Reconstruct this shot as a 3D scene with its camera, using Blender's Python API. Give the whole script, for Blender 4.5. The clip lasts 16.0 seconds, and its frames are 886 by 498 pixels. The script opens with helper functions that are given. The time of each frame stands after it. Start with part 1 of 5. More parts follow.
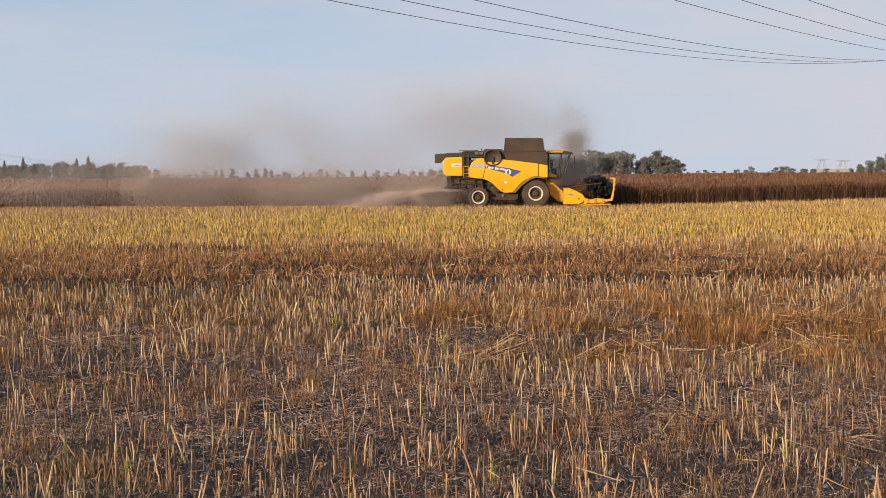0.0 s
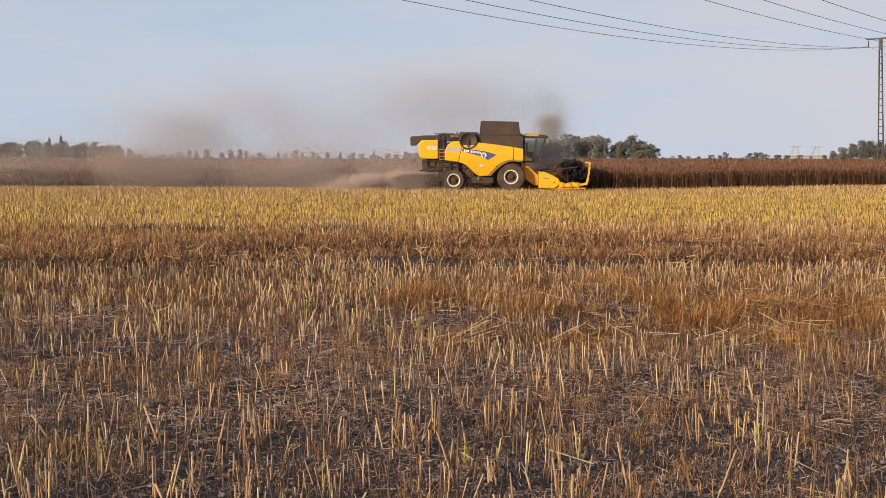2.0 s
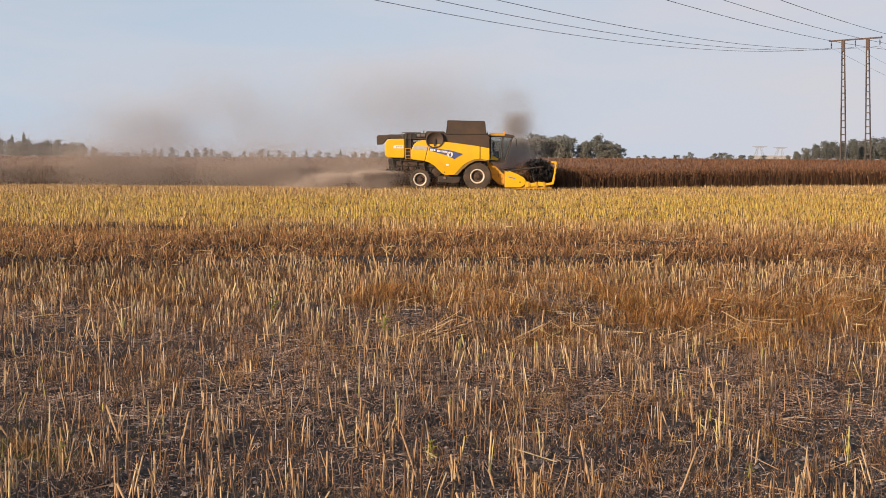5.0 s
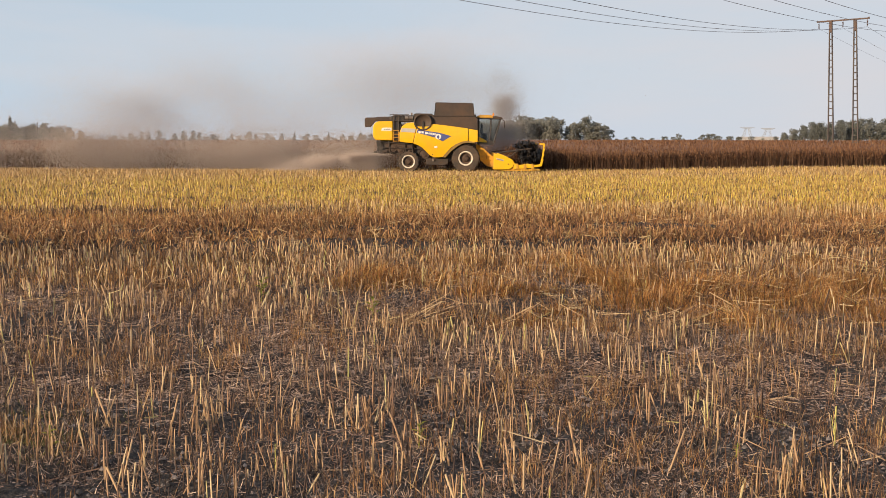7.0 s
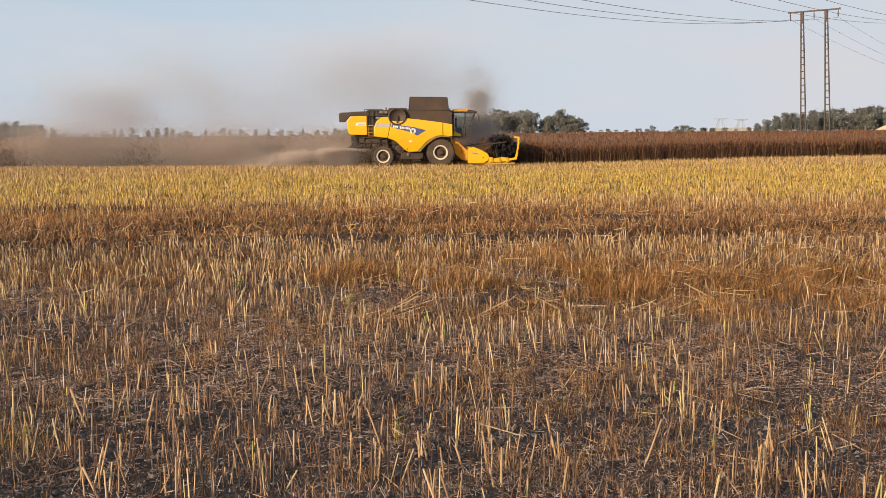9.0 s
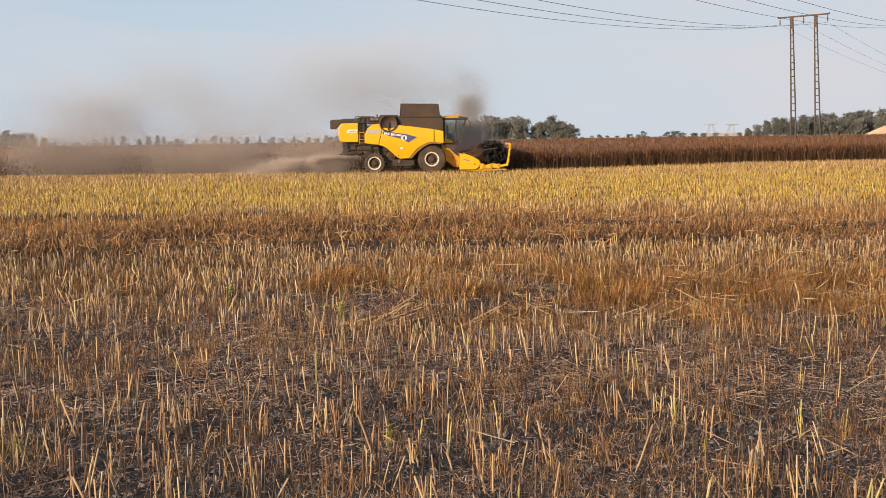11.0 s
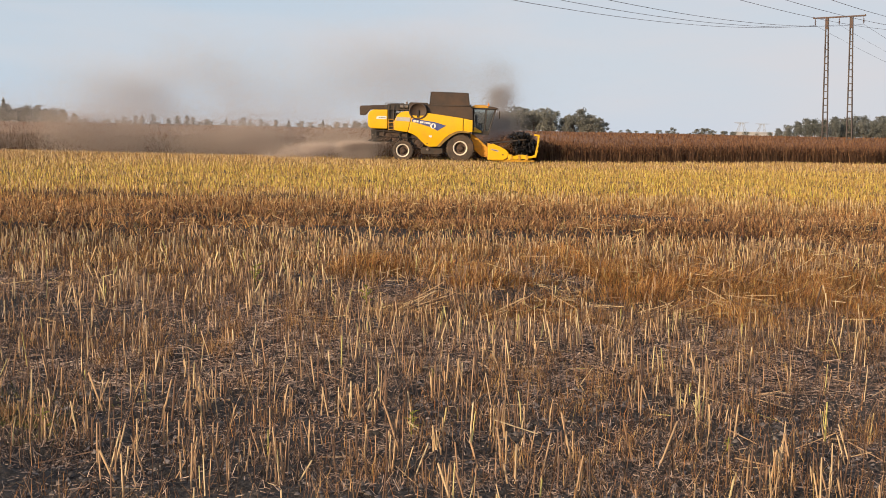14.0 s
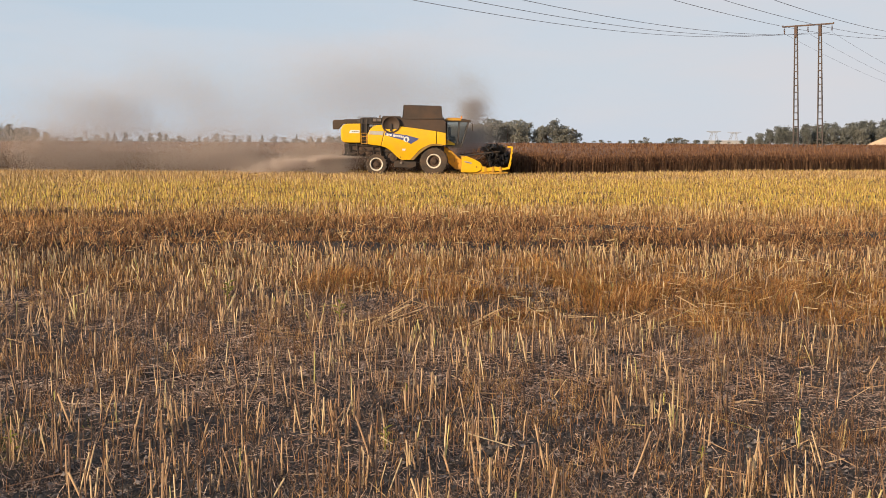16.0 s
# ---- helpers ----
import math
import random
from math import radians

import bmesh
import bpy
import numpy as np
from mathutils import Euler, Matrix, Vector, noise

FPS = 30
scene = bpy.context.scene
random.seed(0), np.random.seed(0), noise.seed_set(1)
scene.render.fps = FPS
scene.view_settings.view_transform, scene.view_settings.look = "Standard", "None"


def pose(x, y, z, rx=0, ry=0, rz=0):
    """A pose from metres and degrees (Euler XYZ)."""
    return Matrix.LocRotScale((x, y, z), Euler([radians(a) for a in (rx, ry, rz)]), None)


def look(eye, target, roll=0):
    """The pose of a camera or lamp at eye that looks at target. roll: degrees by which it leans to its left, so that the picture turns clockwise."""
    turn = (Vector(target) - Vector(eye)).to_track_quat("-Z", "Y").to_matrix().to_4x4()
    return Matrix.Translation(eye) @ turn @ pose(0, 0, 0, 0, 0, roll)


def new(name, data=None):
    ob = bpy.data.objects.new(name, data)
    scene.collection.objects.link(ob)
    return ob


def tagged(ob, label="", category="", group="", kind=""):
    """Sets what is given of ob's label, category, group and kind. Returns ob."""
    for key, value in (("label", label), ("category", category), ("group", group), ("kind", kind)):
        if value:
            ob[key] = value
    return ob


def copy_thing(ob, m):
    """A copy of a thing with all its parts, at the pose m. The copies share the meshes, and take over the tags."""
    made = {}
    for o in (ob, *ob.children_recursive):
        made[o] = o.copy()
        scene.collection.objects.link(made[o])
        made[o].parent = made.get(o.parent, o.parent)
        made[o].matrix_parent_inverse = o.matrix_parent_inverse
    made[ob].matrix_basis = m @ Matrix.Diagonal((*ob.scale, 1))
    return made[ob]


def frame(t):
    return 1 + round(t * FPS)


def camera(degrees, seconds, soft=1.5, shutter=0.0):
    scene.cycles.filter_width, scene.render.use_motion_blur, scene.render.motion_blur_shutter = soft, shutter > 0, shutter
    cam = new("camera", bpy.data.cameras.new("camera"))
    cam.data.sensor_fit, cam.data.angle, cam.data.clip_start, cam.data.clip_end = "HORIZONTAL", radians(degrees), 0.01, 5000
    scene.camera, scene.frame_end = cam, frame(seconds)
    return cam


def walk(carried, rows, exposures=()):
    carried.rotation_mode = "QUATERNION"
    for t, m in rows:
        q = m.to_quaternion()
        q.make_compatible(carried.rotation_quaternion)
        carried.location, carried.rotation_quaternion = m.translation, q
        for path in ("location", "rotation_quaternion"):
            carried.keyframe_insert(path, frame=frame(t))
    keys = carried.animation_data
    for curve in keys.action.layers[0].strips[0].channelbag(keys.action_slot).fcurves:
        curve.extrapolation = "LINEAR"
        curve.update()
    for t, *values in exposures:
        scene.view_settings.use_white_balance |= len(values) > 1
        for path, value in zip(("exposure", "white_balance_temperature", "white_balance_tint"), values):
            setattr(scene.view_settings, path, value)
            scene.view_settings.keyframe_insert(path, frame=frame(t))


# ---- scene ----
cam = camera(40.46, 16.0, soft=0.6)
walk(cam, [
    (0.0, pose(-0.000, 0.000, 2.350, 86.510, 0.457, 0.000)),
    (0.5, pose(-0.000, -0.008, 2.356, 86.589, 0.208, -0.498)),
    (1.0, pose(-0.007, -0.022, 2.350, 86.969, -0.512, -0.916)),
    (1.5, pose(-0.004, 0.011, 2.344, 86.544, -0.445, -0.902)),
    (2.0, pose(-0.007, 0.013, 2.345, 85.687, -0.103, -1.170)),
    (2.5, pose(-0.004, 0.025, 2.345, 85.702, -0.390, -1.911)),
    (3.0, pose(-0.007, -0.010, 2.350, 85.795, -0.108, -1.942)),
    (3.5, pose(-0.008, -0.026, 2.346, 85.947, -0.831, -1.999)),
    (4.0, pose(0.006, -0.013, 2.344, 86.143, -0.446, -2.875)),
    (6.3, pose(0.013, 0.000, 2.344, 84.930, -0.100, -2.570)),
    (6.5, pose(0.013, 0.000, 2.344, 84.947, -0.076, -2.783)),
    (7.0, pose(0.013, -0.009, 2.347, 84.811, -0.122, -3.312)),
    (7.5, pose(0.014, 0.002, 2.343, 84.515, -0.119, -3.727)),
    (8.0, pose(0.011, -0.014, 2.352, 84.304, -0.035, -4.117)),
    (8.5, pose(0.017, -0.010, 2.347, 84.312, 0.293, -4.419)),
    (9.0, pose(0.020, -0.009, 2.350, 84.530, 0.480, -4.509)),
    (11.3, pose(0.037, -0.007, 2.350, 84.980, 0.800, -4.930)),
    (11.5, pose(0.039, -0.007, 2.350, 85.173, 0.797, -4.889)),
    (12.0, pose(0.043, -0.004, 2.347, 85.101, 0.363, -5.182)),
    (12.5, pose(0.040, 0.008, 2.350, 84.883, 0.425, -4.231)),
    (13.0, pose(0.018, -0.011, 2.345, 84.988, -0.027, -3.809)),
    (13.5, pose(0.007, -0.007, 2.344, 84.486, -0.702, -3.699)),
    (14.0, pose(-0.014, -0.021, 2.348, 84.316, -1.186, -3.578)),
    (14.5, pose(-0.012, -0.008, 2.342, 84.577, -0.643, -4.093)),
    (15.0, pose(0.008, -0.004, 2.348, 84.735, -0.954, -5.125)),
    (15.5, pose(0.013, -0.016, 2.353, 84.864, -1.078, -5.276)),
    (16.0, pose(0.028, 0.011, 2.349, 84.944, -0.325, -4.816)),
], exposures=((0.0, 0.14, 6320, 13), (4.0, 0.15, 6420, 14), (7.5, 0.25, 6500, 10), (16.0, 0.25, 6500, 10)))

# world, sun, exposure
SUN_AZ, SUN_EL = 232.0, 15.0          # degrees clockwise from +y, degrees up


def build_sky():
    w = bpy.data.worlds.new("evening_sky")
    scene.world = w
    w.use_nodes = True
    nt = w.node_tree
    N, L = nt.nodes, nt.links
    bg = N["Background"]
    sky = N.new("ShaderNodeTexSky")
    sky.sky_type, sky.sun_disc = "NISHITA", False
    sky.sun_elevation, sky.sun_rotation = radians(SUN_EL), radians(SUN_AZ)
    sky.air_density, sky.dust_density, sky.ozone_density = 1.0, 0.6, 3.0
    co = N.new("ShaderNodeTexCoord")
    # evening haze: paler and greyer towards the horizon all round
    sep = N.new("ShaderNodeSeparateXYZ")
    L.new(co.outputs["Generated"], sep.inputs[0])
    ramp = N.new("ShaderNodeValToRGB")
    ramp.color_ramp.elements[0].position, ramp.color_ramp.elements[0].color = 0.0, (0.95, 0.95, 0.95, 1)
    ramp.color_ramp.elements[1].position, ramp.color_ramp.elements[1].color = 0.34, (0.30, 0.30, 0.30, 1)
    L.new(sep.outputs["Z"], ramp.inputs[0])
    haze = N.new("ShaderNodeMixRGB")
    haze.inputs[2].default_value = HAZE
    L.new(ramp.outputs[0], haze.inputs[0])
    L.new(sky.outputs[0], haze.inputs[1])
    # thin streaks of high cloud, stretched flat
    mp = N.new("ShaderNodeMapping")
    mp.inputs["Scale"].default_value = (3.0, 3.0, 14.0)
    L.new(co.outputs["Generated"], mp.inputs[0])
    nz = N.new("ShaderNodeTexNoise")
    nz.inputs["Scale"].default_value, nz.inputs["Detail"].default_value, nz.inputs["Roughness"].default_value = 1.3, 5.0, 0.55
    L.new(mp.outputs[0], nz.inputs["Vector"])
    cr = N.new("ShaderNodeValToRGB")
    cr.color_ramp.elements[0].position, cr.color_ramp.elements[0].color = 0.42, (0, 0, 0, 1)
    cr.color_ramp.elements[1].position, cr.color_ramp.elements[1].color = 0.78, (0.6, 0.6, 0.6, 1)
    L.new(nz.outputs["Fac"], cr.inputs[0])
    cl = N.new("ShaderNodeMixRGB")
    cl.inputs[2].default_value = CLOUD
    # the veil thickens towards one side of the sky
    veil = N.new("ShaderNodeMapRange")
    veil.interpolation_type = "SMOOTHSTEP"
    veil.inputs["From Min"].default_value, veil.inputs["From Max"].default_value = -0.45, 0.45
    veil.inputs["To Min"].default_value, veil.inputs["To Max"].default_value = 0.0, 0.55
    L.new(sep.outputs["X"], veil.inputs["Value"])
    both = N.new("ShaderNodeMath")
    both.operation, both.use_clamp = "ADD", True
    L.new(cr.outputs[0], both.inputs[0])
    L.new(veil.outputs[0], both.inputs[1])
    L.new(both.outputs[0], cl.inputs[0])
    L.new(haze.outputs[0], cl.inputs[1])
    L.new(cl.outputs[0], bg.inputs[0])
    bg.inputs[1].default_value = 0.101


HAZE = (4.68, 5.58, 6.66, 1)
CLOUD = (5.65, 5.6, 5.85, 1)
build_sky()
scene.view_settings.exposure = 0.25
sun = new("sun", bpy.data.lights.new("sun", "SUN"))
sun.data.energy, sun.data.angle, sun.data.color = 5.0, radians(0.6), (1.0, 0.76, 0.50)
_s = (math.sin(radians(SUN_AZ)) * math.cos(radians(SUN_EL)), math.cos(radians(SUN_AZ)) * math.cos(radians(SUN_EL)), math.sin(radians(SUN_EL)))
sun.matrix_world = look([80 * c for c in _s], (0, 0, 0))


# materials
def material(name, color, rough=0.8, metal=0.0, grain=0.0, grain_scale=20.0, dirt=None, dirt_amount=0.5, dirt_scale=1.5, bump=0.0, islands=None, objects=None, translucent=0.0, tone=0.86):
    """Principled surface: fine grain, larger stains of dirt, and a ramp of colours (times tone) picked for each island or object."""
    m = bpy.data.materials.new(name)
    m.use_nodes = True
    N, L = m.node_tree.nodes, m.node_tree.links
    bs = N["Principled BSDF"]
    bs.inputs["Roughness"].default_value, bs.inputs["Metallic"].default_value = rough, metal
    rgb = N.new("ShaderNodeRGB")
    rgb.outputs[0].default_value = (*color, 1)
    out = rgb.outputs[0]
    if islands:
        if objects:
            src = N.new("ShaderNodeObjectInfo").outputs["Random"]
        else:
            src = N.new("ShaderNodeNewGeometry").outputs["Random Per Island"]
        rp = N.new("ShaderNodeValToRGB")
        rp.color_ramp.interpolation = "LINEAR"
        el = rp.color_ramp.elements
        while len(el) < len(islands):
            el.new(0.5)
        for e, (pos, c) in zip(el, islands):
            e.position, e.color = pos, (c[0] * tone, c[1] * tone, c[2] * tone, 1)
        L.new(src, rp.inputs[0])
        out = rp.outputs[0]
    co = N.new("ShaderNodeTexCoord").outputs["Object"]
    if grain:
        nz = N.new("ShaderNodeTexNoise")
        nz.inputs["Scale"].default_value, nz.inputs["Detail"].default_value = grain_scale, 6.0
        L.new(co, nz.inputs["Vector"])
        hsv = N.new("ShaderNodeHueSaturation")
        mr = N.new("ShaderNodeMapRange")
        mr.inputs["From Min"].default_value, mr.inputs["From Max"].default_value = 0.25, 0.75
        mr.inputs["To Min"].default_value, mr.inputs["To Max"].default_value = 1 - grain, 1 + grain
        L.new(nz.outputs["Fac"], mr.inputs["Value"])
        L.new(mr.outputs[0], hsv.inputs["Value"])
        L.new(out, hsv.inputs["Color"])
        out = hsv.outputs[0]
        if bump:
            bp = N.new("ShaderNodeBump")
            bp.inputs["Strength"].default_value, bp.inputs["Distance"].default_value = bump, 0.02
            L.new(nz.outputs["Fac"], bp.inputs["Height"])
            L.new(bp.outputs[0], bs.inputs["Normal"])
    if dirt:
        nd = N.new("ShaderNodeTexNoise")
        nd.inputs["Scale"].default_value, nd.inputs["Detail"].default_value, nd.inputs["Roughness"].default_value = dirt_scale, 7.0, 0.62
        L.new(co, nd.inputs["Vector"])
        mr2 = N.new("ShaderNodeMapRange")
        mr2.inputs["From Min"].default_value, mr2.inputs["From Max"].default_value = 0.38, 0.68
        mr2.inputs["To Min"].default_value, mr2.inputs["To Max"].default_value = 0.05 * dirt_amount, dirt_amount
        L.new(nd.outputs["Fac"], mr2.inputs["Value"])
        mx = N.new("ShaderNodeMixRGB")
        mx.inputs[2].default_value = (*dirt, 1)
        L.new(mr2.outputs[0], mx.inputs[0])
        L.new(out, mx.inputs[1])
        out = mx.outputs[0]
        rm = N.new("ShaderNodeMapRange")
        rm.inputs["To Min"].default_value, rm.inputs["To Max"].default_value = rough, min(1.0, rough + 0.5)
        L.new(mr2.outputs[0], rm.inputs["Value"])
        L.new(rm.outputs[0], bs.inputs["Roughness"])
    L.new(out, bs.inputs["Base Color"])
    if translucent:
        tr = N.new("ShaderNodeBsdfTranslucent")
        L.new(out, tr.inputs[0])
        ms = N.new("ShaderNodeMixShader")
        ms.inputs[0].default_value = translucent
        L.new(bs.outputs[0], ms.inputs[1])
        L.new(tr.outputs[0], ms.inputs[2])
        L.new(ms.outputs[0], N["Material Output"].inputs[0])
    return m


def glass(name, tint=(0.55, 0.6, 0.6)):
    m = bpy.data.materials.new(name)
    m.use_nodes = True
    N, L = m.node_tree.nodes, m.node_tree.links
    tr, gl, ms = N.new("ShaderNodeBsdfTransparent"), N.new("ShaderNodeBsdfGlossy"), N.new("ShaderNodeMixShader")
    tr.inputs[0].default_value = (*tint, 1)
    gl.inputs["Roughness"].default_value = 0.06
    fr = N.new("ShaderNodeFresnel")
    fr.inputs[0].default_value = 1.5
    L.new(fr.outputs[0], ms.inputs[0])
    L.new(tr.outputs[0], ms.inputs[1])
    L.new(gl.outputs[0], ms.inputs[2])
    L.new(ms.outputs[0], N["Material Output"].inputs[0])
    return m


def soil_material():
    """Dark crumbly soil, pale dried crust in patches, and fine chaff lying every way."""
    m = material("dry_soil", (0.012, 0.0098, 0.009), 0.97, grain=0.7, grain_scale=48.0, dirt=(0.13, 0.114, 0.105), dirt_amount=0.6, dirt_scale=21.0, bump=1.0)
    N, L = m.node_tree.nodes, m.node_tree.links
    bs = N["Principled BSDF"]
    out = bs.inputs["Base Color"].links[0].from_socket
    co = N.new("ShaderNodeTexCoord").outputs["Object"]
    for k, (turn, tone) in enumerate(((15, (0.26, 0.175, 0.12)), (72, (0.13, 0.075, 0.047)), (128, (0.34, 0.25, 0.18)), (160, (0.09, 0.052, 0.034)))):
        mp = N.new("ShaderNodeMapping")
        mp.inputs["Rotation"].default_value = (0, 0, radians(turn))
        mp.inputs["Scale"].default_value = (14.0, 90.0, 1.0)
        mp.inputs["Location"].default_value = (3.1 * k, 1.7 * k, 0)
        L.new(co, mp.inputs[0])
        nz = N.new("ShaderNodeTexNoise")
        nz.inputs["Scale"].default_value, nz.inputs["Detail"].default_value = 1.0, 3.0
        L.new(mp.outputs[0], nz.inputs["Vector"])
        mr = N.new("ShaderNodeMapRange")
        mr.inputs["From Min"].default_value, mr.inputs["From Max"].default_value = 0.66, 0.74
        L.new(nz.outputs["Fac"], mr.inputs["Value"])
        mx = N.new("ShaderNodeMixRGB")
        mx.inputs[2].default_value = (*tone, 1)
        L.new(mr.outputs[0], mx.inputs[0])
        L.new(out, mx.inputs[1])
        out = mx.outputs[0]
    L.new(out, bs.inputs["Base Color"])
    return m


M_SOIL = soil_material()
M_STALK = material("cut_stalk", (0.4, 0.3, 0.15), 0.65, translucent=0.06, islands=[
    (0.0, (0.05, 0.032, 0.026)), (0.25, (0.20, 0.115, 0.070)), (0.5, (0.46, 0.285, 0.155)), (0.78, (0.65, 0.445, 0.245)), (0.94, (0.78, 0.60, 0.345)), (1.0, (0.52, 0.48, 0.13))])
M_THATCH = material("golden_thatch", (0.5, 0.3, 0.1), 0.8, islands=[
    (0.0, (0.22, 0.105, 0.032)), (0.5, (0.46, 0.265, 0.07)), (1.0, (0.66, 0.44, 0.12))])
M_STALK_PIECE = material("cut_stalk_piece", (0.4, 0.3, 0.15), 0.65, grain=0.25, grain_scale=30.0, objects=True, islands=[
    (0.0, (0.05, 0.032, 0.026)), (0.25, (0.20, 0.115, 0.070)), (0.5, (0.46, 0.285, 0.155)), (0.78, (0.65, 0.445, 0.245)), (0.94, (0.78, 0.60, 0.345)), (1.0, (0.52, 0.48, 0.13))])
M_STALK_DARK = material("weathered_stem", (0.15, 0.1, 0.06), 0.8, islands=[
    (0.0, (0.030, 0.022, 0.019)), (0.55, (0.090, 0.052, 0.036)), (0.85, (0.22, 0.12, 0.068)), (1.0, (0.40, 0.25, 0.13))])
M_STALK_YELLOW = material("fresh_stubble", (0.5, 0.4, 0.15), 0.6, translucent=0.06, islands=[
    (0.0, (0.22, 0.11, 0.035)), (0.25, (0.54, 0.34, 0.07)), (0.6, (0.72, 0.51, 0.088)), (0.9, (0.80, 0.64, 0.12)), (1.0, (0.54, 0.52, 0.08))])
M_STALK_TAN = material("tan_stubble", (0.5, 0.3, 0.15), 0.65, translucent=0.06, islands=[
    (0.0, (0.07, 0.038, 0.022)), (0.25, (0.32, 0.18, 0.085)), (0.55, (0.62, 0.40, 0.19)), (0.85, (0.80, 0.58, 0.30)), (1.0, (0.84, 0.68, 0.34))])
M_GRASS = material("dry_grass", (0.4, 0.25, 0.1), 0.8, translucent=0.25, islands=[
    (0.0, (0.09, 0.040, 0.018)), (0.38, (0.37, 0.155, 0.046)), (0.7, (0.61, 0.295, 0.088)), (0.92, (0.79, 0.50, 0.175)), (1.0, (0.30, 0.25, 0.06))])
M_MAT = material("matted_grass", (0.2, 0.1, 0.04), 0.85, islands=[
    (0.0, (0.05, 0.026, 0.016)), (0.4, (0.21, 0.098, 0.043)), (0.8, (0.45, 0.24, 0.10)), (0.95, (0.64, 0.42, 0.19)), (1.0, (0.22, 0.19, 0.07))])
M_LITTER = material("dry_litter", (0.2, 0.1, 0.06), 0.85, islands=[
    (0.0, (0.022, 0.017, 0.015)), (0.3, (0.12, 0.078, 0.056)), (0.6, (0.38, 0.25, 0.17)), (1.0, (0.70, 0.53, 0.40))])
M_STRAW = material("loose_straw", (0.4, 0.28, 0.15), 0.75, islands=[
    (0.0, (0.035, 0.025, 0.021)), (0.3, (0.17, 0.104, 0.073)), (0.6, (0.42, 0.28, 0.205)), (1.0, (0.68, 0.51, 0.385))])
M_WEED = material("green_weed", (0.1, 0.12, 0.03), 0.7, translucent=0.3, islands=[(0.0, (0.20, 0.22, 0.035)), (1.0, (0.42, 0.42, 0.06))])
M_SPROUT = material("seedling_green", (0.08, 0.09, 0.03), 0.7, translucent=0.2, islands=[(0.0, (0.05, 0.055, 0.018)), (0.7, (0.13, 0.13, 0.035)), (1.0, (0.26, 0.22, 0.08))])
M_CROP = material("ripe_crop", (0.2, 0.1, 0.05), 0.85, translucent=0.15, islands=[
    (0.0, (0.075, 0.031, 0.016)), (0.4, (0.165, 0.073, 0.034)), (0.75, (0.26, 0.125, 0.056)), (1.0, (0.36, 0.195, 0.092))])
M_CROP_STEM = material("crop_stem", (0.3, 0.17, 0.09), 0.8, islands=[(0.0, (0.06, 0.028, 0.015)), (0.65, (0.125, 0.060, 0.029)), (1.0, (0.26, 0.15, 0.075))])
M_CANOPY = material("crop_canopy", (0.165, 0.075, 0.036), 0.95, grain=0.5, grain_scale=3.0, dirt=(0.25, 0.13, 0.06), dirt_amount=0.6, dirt_scale=0.35, bump=0.9)
M_REEL = material("black_reel", (0.022, 0.02, 0.02), 0.6, islands=[(0.0, (0.007, 0.007, 0.008)), (0.85, (0.018, 0.016, 0.016)), (1.0, (0.05, 0.035, 0.026))])
M_CLOD = material("soil_clods", (0.06, 0.05, 0.045), 0.97, grain=0.4, grain_scale=60.0, islands=[
    (0.0, (0.020, 0.017, 0.016)), (0.4, (0.075, 0.063, 0.058)), (0.8, (0.21, 0.18, 0.165)), (1.0, (0.36, 0.31, 0.285))])
M_BUSH = material("dead_weeds", (0.2, 0.12, 0.06), 0.85, translucent=0.15, islands=[
    (0.0, (0.045, 0.024, 0.016)), (0.4, (0.21, 0.10, 0.044)), (0.8, (0.46, 0.25, 0.10)), (1.0, (0.66, 0.45, 0.18))])


M_DUST = material("harvest_dust", (0.45, 0.385, 0.345), 1.0, translucent=0.5)
M_DUST_THIN = material("thin_dust", (0.50, 0.485, 0.50), 1.0, translucent=0.5)
M_CHAFF = material("chaff", (0.50, 0.42, 0.37), 1.0, translucent=0.4)
M_SMOKE = material("dark_dust", (0.38, 0.35, 0.335), 1.0, translucent=0.5)
# distance haze is painted into the foliage: greens paled and greyed
M_HAZED_LEAF = material("hazed_broad_leaves", (0.08, 0.1, 0.04), 0.8, tone=1.0, translucent=0.4, islands=[(0.0, (0.20, 0.205, 0.185)), (0.6, (0.245, 0.247, 0.215)), (1.0, (0.295, 0.29, 0.24))])
M_HAZED_NEEDLE = material("hazed_pine_needles", (0.05, 0.07, 0.04), 0.85, tone=1.0, translucent=0.3, islands=[(0.0, (0.135, 0.143, 0.134)), (0.6, (0.172, 0.18, 0.162)), (1.0, (0.22, 0.224, 0.19))])
M_BARK = material("grey_bark", (0.16, 0.12, 0.09), 0.95, grain=0.4, grain_scale=4.0)
M_YELLOW = material("yellow_paint", (0.82, 0.46, 0.004), 0.28, grain=0.05, grain_scale=3.0, dirt=(0.40, 0.24, 0.08), dirt_amount=0.22, dirt_scale=1.1)
M_YELLOW_DUSTY = material("dusty_yellow_paint", (0.70, 0.36, 0.012), 0.55, grain=0.1, grain_scale=5.0, dirt=(0.22, 0.13, 0.07), dirt_amount=0.75, dirt_scale=1.6)
M_ARCH = material("dust_caked_arch", (0.30, 0.19, 0.045), 0.75, grain=0.15, grain_scale=5.0, dirt=(0.15, 0.10, 0.055), dirt_amount=0.7, dirt_scale=1.4)
M_BLACK = material("dusty_black_paint", (0.024, 0.021, 0.019), 0.55, grain=0.2, grain_scale=6.0, dirt=(0.12, 0.072, 0.043), dirt_amount=0.5, dirt_scale=1.3)
M_TANK = material("dusty_dark_sheet", (0.048, 0.032, 0.023), 0.6, grain=0.12, grain_scale=4.0, dirt=(0.12, 0.069, 0.042), dirt_amount=0.5, dirt_scale=0.9)
